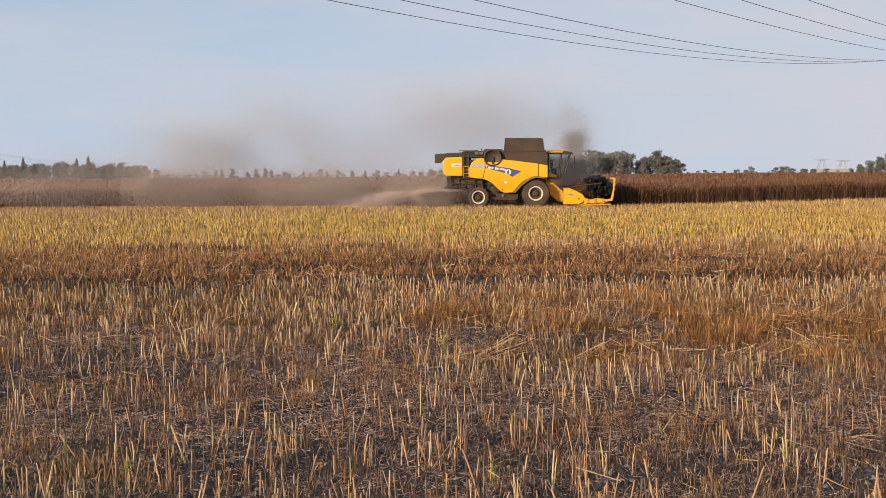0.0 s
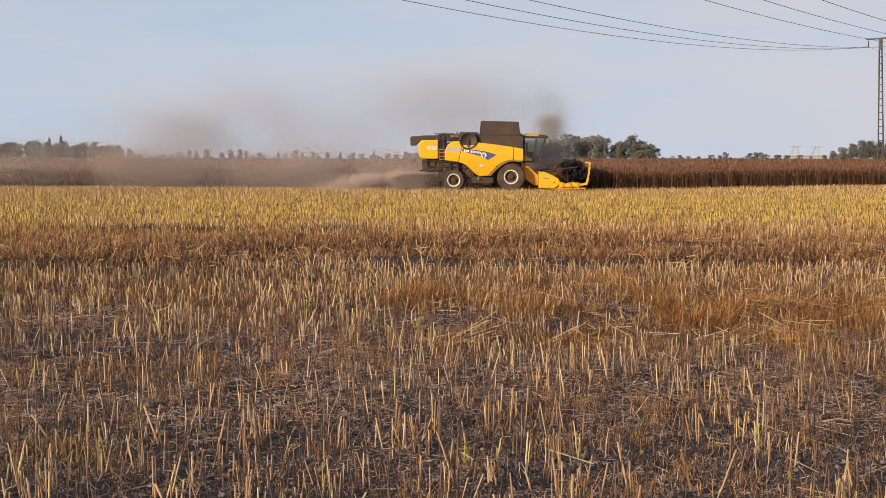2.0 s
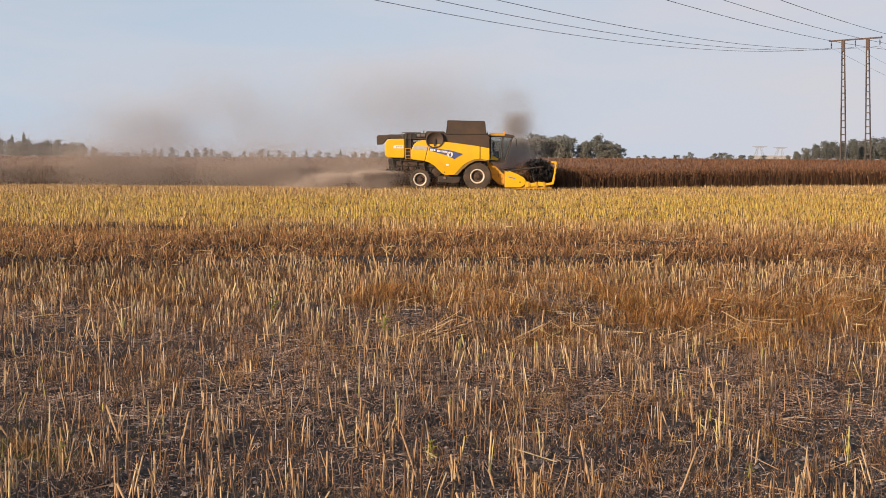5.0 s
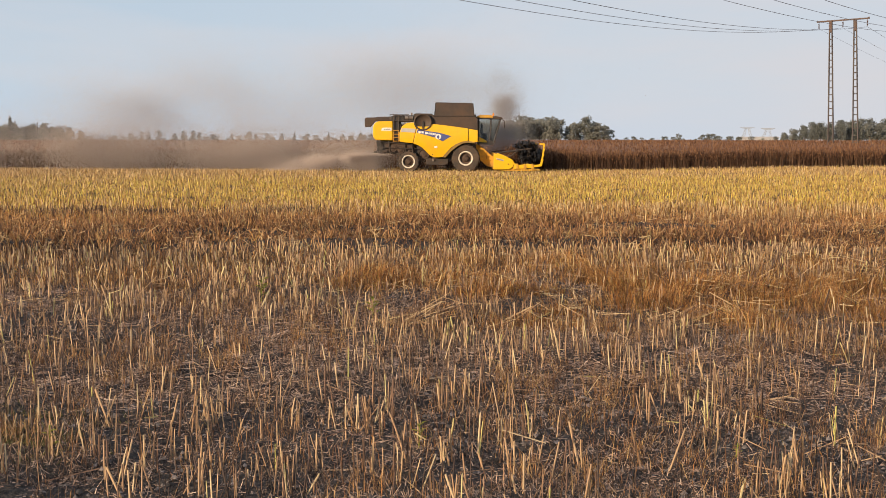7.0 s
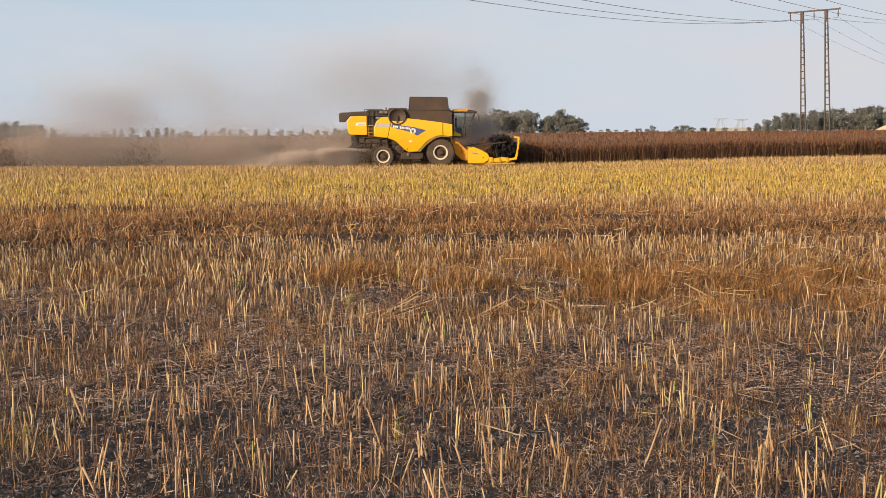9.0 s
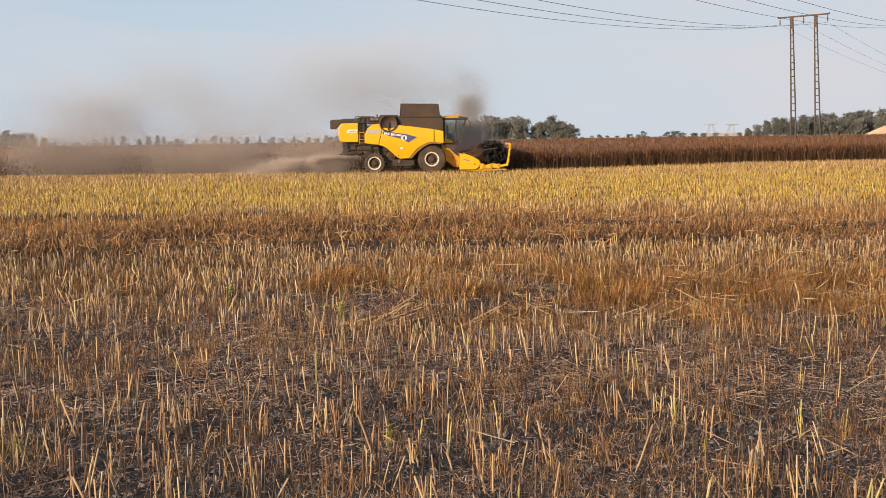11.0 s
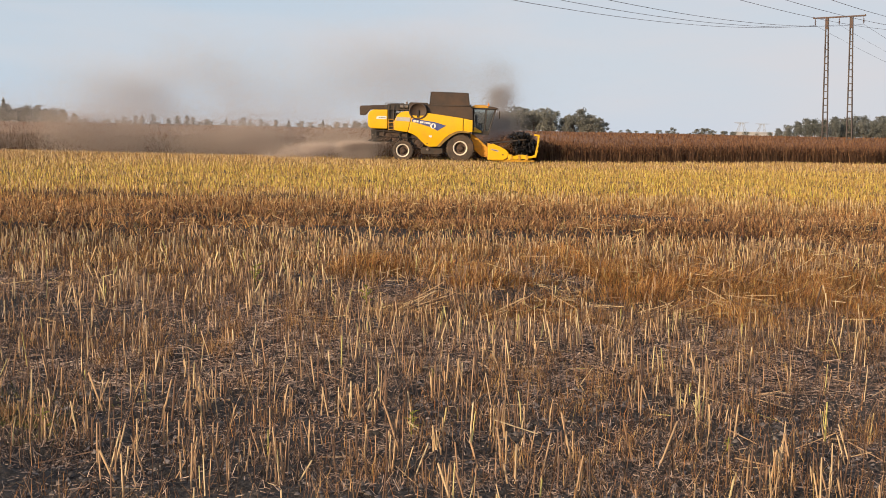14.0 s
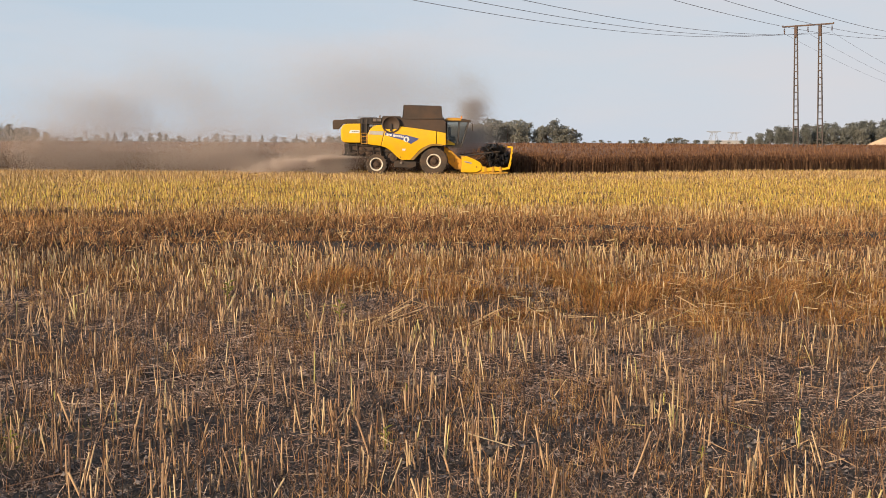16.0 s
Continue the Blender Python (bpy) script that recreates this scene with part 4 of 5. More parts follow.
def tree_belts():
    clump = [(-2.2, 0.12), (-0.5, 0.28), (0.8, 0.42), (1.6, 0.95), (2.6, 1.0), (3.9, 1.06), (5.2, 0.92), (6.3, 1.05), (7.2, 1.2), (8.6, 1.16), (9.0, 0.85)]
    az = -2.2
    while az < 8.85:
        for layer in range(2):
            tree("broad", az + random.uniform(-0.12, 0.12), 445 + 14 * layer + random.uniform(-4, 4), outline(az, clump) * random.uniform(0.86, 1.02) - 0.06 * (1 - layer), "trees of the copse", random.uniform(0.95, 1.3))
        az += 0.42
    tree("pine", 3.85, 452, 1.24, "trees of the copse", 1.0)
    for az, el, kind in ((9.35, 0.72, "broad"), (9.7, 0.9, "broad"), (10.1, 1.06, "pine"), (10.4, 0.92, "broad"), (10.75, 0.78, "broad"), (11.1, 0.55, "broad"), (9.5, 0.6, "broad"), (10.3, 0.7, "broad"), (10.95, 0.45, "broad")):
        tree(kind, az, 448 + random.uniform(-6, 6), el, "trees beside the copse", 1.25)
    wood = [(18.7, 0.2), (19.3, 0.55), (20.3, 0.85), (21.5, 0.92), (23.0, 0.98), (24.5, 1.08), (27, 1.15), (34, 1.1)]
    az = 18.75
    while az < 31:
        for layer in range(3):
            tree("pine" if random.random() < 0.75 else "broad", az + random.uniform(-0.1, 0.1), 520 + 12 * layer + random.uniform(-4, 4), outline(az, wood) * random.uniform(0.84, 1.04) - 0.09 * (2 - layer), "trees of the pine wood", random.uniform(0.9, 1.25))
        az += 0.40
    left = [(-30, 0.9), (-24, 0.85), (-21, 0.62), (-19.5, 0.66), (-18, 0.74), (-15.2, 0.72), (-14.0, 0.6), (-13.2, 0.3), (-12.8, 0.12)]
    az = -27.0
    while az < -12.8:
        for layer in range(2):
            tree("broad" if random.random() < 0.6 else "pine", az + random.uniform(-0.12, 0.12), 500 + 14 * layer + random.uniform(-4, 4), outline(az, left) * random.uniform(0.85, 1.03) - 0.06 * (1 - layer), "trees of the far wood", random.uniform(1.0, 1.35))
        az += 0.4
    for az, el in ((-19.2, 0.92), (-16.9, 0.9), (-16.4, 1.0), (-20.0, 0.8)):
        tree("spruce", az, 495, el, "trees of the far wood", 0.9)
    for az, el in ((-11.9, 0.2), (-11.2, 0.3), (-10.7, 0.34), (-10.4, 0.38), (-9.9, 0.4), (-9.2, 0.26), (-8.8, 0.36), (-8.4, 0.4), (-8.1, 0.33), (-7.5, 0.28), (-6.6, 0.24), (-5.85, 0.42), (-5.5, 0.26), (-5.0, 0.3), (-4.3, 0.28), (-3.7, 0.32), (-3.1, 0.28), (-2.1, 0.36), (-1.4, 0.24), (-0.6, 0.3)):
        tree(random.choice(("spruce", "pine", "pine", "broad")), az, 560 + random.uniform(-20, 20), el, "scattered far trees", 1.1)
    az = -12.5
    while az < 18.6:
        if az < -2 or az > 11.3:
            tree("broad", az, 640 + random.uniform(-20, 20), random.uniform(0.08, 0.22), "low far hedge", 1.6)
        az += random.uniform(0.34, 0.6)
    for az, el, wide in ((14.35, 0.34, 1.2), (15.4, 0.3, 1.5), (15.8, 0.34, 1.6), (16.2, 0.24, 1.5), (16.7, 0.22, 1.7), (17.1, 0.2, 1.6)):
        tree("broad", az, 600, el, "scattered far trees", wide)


tree_belts()


# power lines
U = Vector((-0.56385, -0.82588, 0))
NRM = Vector((0.82588, -0.56385, 0))
POLE_A = Vector((63.02, 160.0, 0))
ARM = 3.16


def power_pole(base, wire_z, lean=0.0):
    """Two tapering ladder-like legs, a crossarm and three hanging insulators; x runs along the arm."""
    e = new("power_pole")
    gz = float(ground_z(base.x, base.y))
    arm_z = wire_z + 1.02 - gz
    for sx in (-1.62, 1.62):
        bm = bmesh.new()
        for s in (-1, 1):
            for yy in (-0.1, 0.1):
                b2 = bmesh.new()
                bmesh.ops.create_cube(b2, size=1)
                for v in b2.verts:
                    t = v.co.z + 0.5
                    v.co = (sx * (1 - 0.015 * t) + s * (0.36 - 0.21 * t) + v.co.x * 0.13, yy + v.co.y * 0.1, -0.3 + t * (arm_z + 0.3))
                merge(bm, b2)
        leg = part("leg", bm, M_CONCRETE, e)
        n = 19
        for i in range(n):
            t = (i + 0.4) / n
            w = 0.36 - 0.21 * t + 0.03
            part("rung", block((sx * (1 - 0.015 * t) - w, -0.14, t * arm_z - 0.06), (sx * (1 - 0.015 * t) + w, 0.14, t * arm_z + 0.06), 0.01), M_CONCRETE, leg)
        part("leg_cap", block((sx - 0.19, -0.18, arm_z - 1.5), (sx + 0.19, 0.18, arm_z - 0.1), 0.02), M_IRON, leg)
    bm = block((-3.45, -0.10, arm_z - 0.09), (3.45, 0.10, arm_z + 0.11), 0.02)
    block_into(bm, (-3.45, -0.03, arm_z + 0.11), (-3.3, 0.03, arm_z + 0.2), 0)
    block_into(bm, (3.3, -0.03, arm_z + 0.11), (3.45, 0.03, arm_z + 0.2), 0)
    part("crossarm", bm, M_IRON, e)
    for k in (-1, 0, 1):
        bm = rod((k * ARM, 0, arm_z - 0.05), (k * ARM, 0, arm_z - 1.04), 0.03, 0.03, 6)
        for i in range(6):
            z = arm_z - 0.28 - 0.11 * i
            rod_into(bm, (k * ARM, 0, z), (k * ARM, 0, z - 0.06), 0.07, 0.12, 10)
        part("insulator", bm, M_INSUL, e)
    # it leans a little about its top
    top = Vector((base.x, base.y, wire_z))
    tilt = Matrix.Translation(top) @ Matrix.Rotation(radians(lean), 4, Vector((base.x, base.y, 0)).normalized()) @ Matrix.Translation(-top)
    e.matrix_basis = tilt @ Matrix.Translation((base.x, base.y, gz)) @ Matrix.Rotation(math.atan2(NRM.y, NRM.x), 4, "Z")
    tagged(e, "twin-legged power pole with ladder-like legs and a dark crossarm", "power pole", group="power poles")
    return e


def cable(p, q, sag, r):
    n = 48
    V, F = [], []
    d = (Vector(q) - Vector(p)).normalized()
    s1 = d.cross(Vector((0, 0, 1))).normalized()
    s2 = s1.cross(d)
    for i in range(n + 1):
        t = i / n
        c = Vector(p).lerp(Vector(q), t) - Vector((0, 0, 4 * sag * t * (1 - t)))
        for k in range(5):
            a = 2 * math.pi * k / 5
            V.append(c + s1 * r * math.cos(a) + s2 * r * math.sin(a))
    for i in range(n):
        for k in range(5):
            F.append((i * 5 + k, i * 5 + (k + 1) % 5, i * 5 + 5 + (k + 1) % 5, i * 5 + 5 + k))
    ob = add_mesh("power_cable", V, F, M_CABLE, True)
    tagged(ob, "thin grey overhead power cable sagging between poles", "cable", group="overhead cables")


def power_lines():
    za = 17.43
    a1 = POLE_A
    b1 = Vector((-58.97, -18.68, 0))
    c1 = a1 - U * 260.9
    a2 = a1 + NRM * 12.26 - U * 25.0
    b2 = b1 + NRM * 12.26 + U * 19.7
    power_pole(a1, za, -1.7)
    power_pole(b1, za)
    power_pole(c1, za)
    power_pole(a2, za + 0.9)
    power_pole(b2, za + 0.9)
    for k in (-1, 0, 1):
        o = NRM * (ARM * k) + Vector((0, 0, za))
        cable(a1 + o, b1 + o, 5.77, 0.021)
        cable(a1 + o, c1 + o, 3.34, 0.016)
        o = o + Vector((0, 0, 0.9))
        cable(a2 + o, b2 + o, 5.75, 0.021)


power_lines()


def wooden_pole(x, y, height):
    e = new("wooden_pole")
    part("post", rod((0, 0, -0.3), (0, 0, height + 0.3), 0.15, 0.1, 10), M_WOOD_POLE, e)
    part("crossarm", block((-1.1, -0.06, height - 0.1), (1.1, 0.06, height + 0.02), 0.01), M_WOOD_POLE, e)
    for k in (-1, 0, 1):
        part("insulator", rod((k * 1.0, 0, height), (k * 1.0, 0, height + 0.2), 0.05, 0.04, 8), M_INSUL, e)
    e.matrix_basis = pose(x, y, float(ground_z(x, y)), 0, 0, -60)
    tagged(e, "plain wooden pole carrying three thin wires", "power pole", group="wooden poles")


def side_line():
    wooden_pole(-81.0, 183.0, 8.2)
    wooden_pole(-128.0, 470.0, 7.4)
    for dx, dz in ((-0.5, 0.2), (0.0, -0.3), (0.5, -1.4)):
        cable((-81.0 + dx, 183.0, 8.95 + dz), (-128.0 + dx, 470.0, 8.1 + dz * 0.4), 1.6, 0.02)


side_line()


def far_pylon(az, dist, h, lean):
    e = new("lattice_pylon")
    r = 0.11
    w = h * 0.38
    for s in (-1, 1):
        bm = bmesh.new()
        for g in (-0.12, 0.12):
            rod_into(bm, (s * w * 0.9 + g * h, 0, 0), (s * w * 0.22 + g * h * 0.3 + lean * h, 0, h), r, r * 0.8, 5)
        for i in range(6):
            t0, t1 = i / 6, (i + 1) / 6
            def at(t, g):
                return ((s * w * 0.9 + g * h) * (1 - t) + (s * w * 0.22 + g * h * 0.3 + lean * h) * t, 0, h * t)
            rod_into(bm, at(t0, -0.12), at(t1, 0.12), r * 0.7, None, 4)
        part("leg", bm, M_PYLON, e)
    bm = rod((-w * 1.25 + lean * h, 0, h), (w * 1.25 + lean * h, 0, h), r * 1.3, None, 5)
    rod_into(bm, (-w * 0.8 + lean * h, 0, h * 0.93), (w * 0.8 + lean * h, 0, h * 0.93), r, None, 5)
    part("crossarm", bm, M_PYLON, e)
    x, y = dist * math.sin(radians(az)), dist * math.cos(radians(az))
    e.matrix_basis = pose(x, y, float(ground_z(x, y)), 0, 0, -az)
    tagged(e, "pale lattice pylon far beyond the field", "pylon", group="far pylons")


far_pylon(17.45, 640, 7.6, 0.0)
far_pylon(18.3, 660, 7.4, 0.12)


def far_shed():
    x, y = 700 * math.sin(radians(17.95)), 700 * math.cos(radians(17.95))
    e = new("low_shed")
    part("wall", block((-11, -5, 0), (11, 5, 2.5), 0.05), M_SHED, e)
    part("roof", prism([(-11.4, 2.5), (11.4, 2.5), (11.0, 3.2), (-11.0, 3.2)], -5.4, 5.4, 0.05), M_SHED, e)
    e.matrix_basis = pose(x, y, float(ground_z(x, y)), 0, 0, -18)
    tagged(e, "long low pale shed on the horizon", "shed")


far_shed()


def sand_heap():
    x, y = 400 * math.sin(radians(25.4)), 400 * math.cos(radians(25.4))
    V, F = [], []
    n, m = 40, 12
    for j in range(m + 1):
        t = j / m
        for i in range(n):
            a = 2 * math.pi * i / n
            w = 1 + 0.16 * math.sin(3 * a + 1) + 0.08 * math.sin(7 * a)
            V.append((11.0 * w * (1 - t) * math.cos(a), 8 * w * (1 - t) * math.sin(a), 4.9 * (1 - (1 - t) ** 1.4) + 0.15 * math.sin(9 * a + 5 * t) * (1 - t)))
    for j in range(m):
        for i in range(n):
            F.append((j * n + i, j * n + (i + 1) % n, (j + 1) * n + (i + 1) % n, (j + 1) * n + i))
    ob = add_mesh("sand_heap", V, F, M_SAND, True)
    ob.location = (x, y, float(ground_z(x, y)) - 0.5)
    tagged(ob, "pale heap of bare sand in front of the wood", "sand heap")


sand_heap()

# combine harvester: x forward, y to its left, z up; origin on the ground under the rear axle
def curved(bm, amount=0.15, zc=2.5, hz=1.3):
    """Bows a flank outward between its upper and lower edge."""
    for k in range(12):
        z = zc - hz + 2 * hz * (k + 0.5) / 12
        bmesh.ops.bisect_plane(bm, geom=list(bm.verts) + list(bm.edges) + list(bm.faces), plane_co=(0, 0, z), plane_no=(0, 0, 1))
    for v in bm.verts:
        v.co.y += math.copysign(amount, v.co.y) * max(0.0, 1 - ((v.co.z - zc) / hz) ** 2)
    return bm


def mirrored(profile, name, mat, parent, y_out, thick, bevel=0.02, label="", bow=False):
    """The same panel on both flanks."""
    for y0, y1 in ((-y_out, -y_out + thick), (y_out - thick, y_out)):
        bm = prism(profile, y0, y1, bevel)
        part(name, curved(bm) if bow else bm, mat, parent, label)


def wheel(parent, x, y, r, width, rim_r, lugs):
    side = -1 if y < 0 else 1
    bm = bmesh.new()
    w = width / 2
    lathe_into(bm, [(rim_r, -w * 0.8), (rim_r * 1.12, -w * 0.95), (r * 0.80, -w), (r * 0.93, -w * 0.96), (r * 0.965, -w * 0.8), (r * 0.975, 0), (r * 0.965, w * 0.8), (r * 0.93, w * 0.96), (r * 0.80, w), (rim_r * 1.12, w * 0.95), (rim_r, w * 0.8)], 40, (x, y, r))
    tyre = part("wheel", bm, M_TYRE, parent, "dust-caked tractor tyre")
    lug = bmesh.new()
    for s in (-1, 1):
        for i in range(lugs):
            a = 2 * math.pi * (i + (0.5 if s > 0 else 0)) / lugs
            m = Matrix.Translation((x, y, r)) @ Matrix.Rotation(-a, 4, "Y") @ Matrix.Translation((r * 0.975, s * w * 0.52, 0)) @ Matrix.Rotation(s * radians(35), 4, "X")
            block_into(lug, (-0.03, -w * 0.55, -0.035), (0.035, w * 0.55, 0.035), 0, m)
    part("tread", lug, M_TYRE, tyre)
    f = y + side * w * 0.80
    bm = bmesh.new()
    lathe_into(bm, [(rim_r * 1.06, f - y), (rim_r * 1.08, f - y + side * 0.05), (rim_r * 1.0, f - y + side * 0.06), (rim_r * 0.88, f - y + side * 0.03), (rim_r * 0.84, f - y - side * 0.08)], 36, (x, y, r))
    part("rim", bm, M_RIM, tyre, "cream rim ring", True)
    bm = bmesh.new()
    lathe_into(bm, [(rim_r * 0.86, f - y - side * 0.06), (rim_r * 0.55, f - y - side * 0.12), (rim_r * 0.42, f - y - side * 0.02), (rim_r * 0.30, f - y + side * 0.04), (0.001, f - y + side * 0.05)], 28, (x, y, r))
    for i in range(10):
        a = 2 * math.pi * i / 10
        c = (x + rim_r * 0.36 * math.cos(a), f, r + rim_r * 0.36 * math.sin(a))
        rod_into(bm, c, (c[0], f + side * 0.05, c[2]), 0.022, None, 6)
    part("hub", bm, M_HUB, tyre, "rusty brown hub with wheel bolts")


def combine_harvester():
    e = new("combine_harvester")
    # chassis and belly
    part("chassis", prism([(-1.6, 1.55), (-1.9, 2.35), (4.5, 2.9), (4.6, 1.5), (3.2, 1.0), (1.2, 0.85), (-0.6, 1.15)], -1.05, 1.05, 0.03), M_BLACK, e, "dark dusty chassis and threshing housing")
    part("engine_bay", block((-2.2, -1.25, 2.3), (4.5, 1.25, 3.45), 0.03), M_BLACK, e)
    part("rear_axle", rod((0, -1.5, 0.74), (0, 1.5, 0.74), 0.13, None, 12), M_BLACK, e)
    part("front_axle", rod((3.88, -1.5, 0.95), (3.88, 1.5, 0.95), 0.2, None, 12), M_BLACK, e)
    # rear hood
    hood = part("rear_hood", prism([(-2.38, 2.50), (-2.42, 3.25), (-2.30, 3.55), (-2.05, 3.68), (-1.06, 3.70), (-1.06, 2.30), (-2.2, 2.32)], -1.45, 1.45, 0.09, 3), M_YELLOW, e, "rounded yellow rear hood")
    part("model_plate", prism([(-1.86, 3.0), (-1.80, 3.17), (-1.74, 3.22), (-1.14, 3.22), (-1.14, 3.0)], -1.462, -1.44, 0.004, 1), M_WHITE, hood)
    for i in range(4):
        part("plate_mark", block((-1.66 + 0.12 * i, -1.468, 3.08), (-1.58 + 0.12 * i, -1.46, 3.13), 0), M_TYRE, hood)
    part("hood_lamp", block((-2.43, -1.2, 2.75), (-2.36, -1.0, 3.0), 0.015), M_ORANGE, hood, "orange tail lamp")
    # flank panels
    mirrored([(-0.60, 2.22), (-0.60, 2.9), (-0.42, 3.32), (-0.12, 3.55), (0.20, 3.60), (0.62, 3.58), (0.30, 2.10), (-0.2, 2.15)], "rear_panel", M_YELLOW, e, 1.5, 0.16, 0.04, "", True)
    main = [(0.33, 2.08), (0.64, 3.5), (1.6, 3.50), (2.6, 3.38), (4.03, 3.17), (4.03, 2.28), (3.62, 2.22), (3.2, 2.03), (2.90, 1.80), (2.66, 1.54), (2.44, 1.26), (2.28, 1.10), (1.76, 1.08), (1.52, 1.18), (1.28, 1.42), (0.92, 1.80), (0.62, 1.98)]
    mirrored(main, "side_panel", M_YELLOW, e, 1.54, 0.14, 0.03, "large curved yellow side panel", True)
    mirrored([(4.06, 2.24), (4.06, 3.16), (4.68, 3.04), (4.68, 2.18)], "front_panel", M_YELLOW, e, 1.48, 0.12, 0.025, "", True)
    arch = [(2.28, 1.10), (2.66, 1.54), (3.2, 2.03), (3.62, 2.22), (4.03, 2.28), (4.5, 2.2), (4.5, 2.10), (4.0, 2.14), (3.66, 2.08), (3.3, 1.88), (2.86, 1.5), (2.52, 1.08)]
    mirrored(arch, "wheel_arch", M_ARCH, e, 1.66, 0.5, 0.015, "dusty flared wheel arch", True)
    # decals on the near flank
    part("silver_stripe", curved(prism([(-0.52, 2.92), (-0.44, 3.18), (0.50, 3.14), (0.44, 2.86)], -1.512, -1.495, 0.003, 1)), M_SILVER, e, "silver stripe decal")
    decal = part("blue_decal", curved(prism([(0.56, 2.90), (0.62, 3.08), (2.1, 2.86), (2.9, 2.62), (2.32, 2.24), (1.9, 2.48), (0.60, 2.86)], -1.552, -1.535, 0.003, 1)), M_BLUE, e, "dark blue arrow-shaped decal")
    xx = 0.68
    for i, w in enumerate((0.10, 0.08, 0.12, 0.0, 0.11, 0.08, 0.05, 0.05, 0.08, 0.10, 0.08)):
        if w:
            z = 2.95 - 0.155 * (xx - 0.68)
            part("white_bar", curved(block((xx, -1.562, z - 0.10 - (0.03 if i in (0, 4) else 0)), (xx + w, -1.55, z + 0.04), 0)), M_WHITE, decal)
        xx += (w or 0.06) + 0.025
    part("white_roundel", curved(prism([(2.02 + 0.2 * math.cos(k * math.pi / 7), 2.58 + 0.2 * math.sin(k * math.pi / 7)) for k in range(14)], -1.562, -1.55, 0, 1)), M_WHITE, decal)
    part("roundel_leaf", curved(prism([(2.02, 2.40), (2.10, 2.52), (2.06, 2.74), (2.0, 2.62), (1.92, 2.70), (1.94, 2.5)], -1.568, -1.56, 0, 1)), M_BLUE, decal)
    part("warning_sticker", curved(block((1.75, -1.552, 1.76), (1.96, -1.536, 1.90), 0)), M_WHITE, e)
    part("warning_sticker", curved(block((1.60, -1.552, 1.25), (1.66, -1.536, 1.33), 0)), M_TYRE, e)
    # ladder to the deck
    lad = bmesh.new()
    for x in (-1.0, -0.66):
        rod_into(lad, (x, -1.42, 2.9), (x, -1.42, 4.12), 0.025, None, 6)
    part("grab_rail", lad, M_BLACK, e)
    lad = bmesh.new()
    for x in (-1.0, -0.66):
        rod_into(lad, (x, -1.42, 2.2), (x, -1.42, 3.0), 0.025, None, 6)
    ladder = part("ladder", lad, M_YELLOW_DUSTY, e)
    for z in (2.25, 2.5, 2.75, 3.0):
        part("rung", block((-1.02, -1.5, z - 0.02), (-0.64, -1.34, z + 0.02), 0.005), M_YELLOW_DUSTY, ladder)
    part("ladder_recess", block((-1.05, -1.30, 2.3), (-0.62, 1.3, 3.66), 0.01), M_BLACK, e)
    # engine deck
    part("deck", block((-2.0, -1.4, 3.66), (0.5, 1.4, 3.76), 0.02), M_BLACK, e)
    part("engine_cowl", prism([(-1.25, 3.72), (-1.2, 4.05), (-0.9, 4.14), (0.35, 4.12), (0.42, 3.72)], -1.05, 0.9, 0.05), M_BLACK, e)
    rail = rod((-1.25, -1.36, 4.16), (0.0, -1.36, 4.16), 0.022, None, 6)
    for x in (-1.25, -0.42, 0.0):
        rod_into(rail, (x, -1.36, 3.72), (x, -1.36, 4.16), 0.022, None, 6)
    part("handrail", rail, M_BLACK, e)
    part("muffler", rod((-0.25, -1.18, 3.92), (0.3, -1.18, 3.92), 0.14, None, 14), M_STEEL, e, "round metal muffler")
    part("exhaust_pipe", rod((0.2, -0.9, 3.7), (0.2, -0.9, 4.3), 0.06, 0.055, 10), M_STEEL, e)
    part("air_cleaner", rod((-0.75, -0.7, 3.95), (-0.75, -0.1, 3.95), 0.2, None, 14), M_BLACK, e)
    # rotary air screen
    part("screen_housing", prism([(0.36, 3.45), (0.36, 4.18), (0.45, 4.25), (1.62, 4.24), (1.62, 3.45)], -1.36, 0.4, 0.03), M_BLACK, e)
    bm = bmesh.new()
    lathe_into(bm, [(0.001, 0.02), (0.5, 0.03), (0.52, -0.04), (0.58, -0.06), (0.615, -0.02), (0.615, 0.28)], 36, (0.98, -1.66, 3.62))
    screen = part("air_screen", bm, M_TANK, e, "round dark rotary air screen", True)
    part("screen_arm", prism([(0.92, 3.60), (0.92, 3.15), (1.04, 3.15), (1.06, 3.62), (0.99, 3.72)], -1.72, -1.66, 0.01), M_BLACK, screen)
    # grain tank
    part("grain_tank", prism([(1.58, 3.48), (1.62, 4.14), (4.4, 4.06), (4.66, 3.9), (4.70, 3.06), (4.05, 3.16), (2.6, 3.38)], -1.46, 1.46, 0.03), M_TANK, e, "dark dusty grain tank")
    bm = prism([(1.78, 4.10), (1.87, 5.02), (4.32, 4.97), (4.42, 4.06)], -1.42, -1.37, 0.01)
    ext = part("tank_extension", bm, M_TANK, e, "raised dark tank extension panel")
    part("tank_extension", prism([(1.78, 4.10), (1.87, 5.02), (4.32, 4.97), (4.42, 4.06)], 1.37, 1.42, 0.01), M_TANK, e)
    bm = bmesh.new()
    block_into(bm, (4.33, -1.40, 4.04), (4.39, 1.40, 4.96), 0.01)
    part("tank_extension", bm, M_BLACK, e)
    part("tank_extension", block((1.80, -1.40, 4.06), (1.86, 1.40, 5.0), 0.01), M_BLACK, e)
    bm = rod((1.86, -1.40, 5.02), (4.33, -1.40, 4.97), 0.03, None, 6)
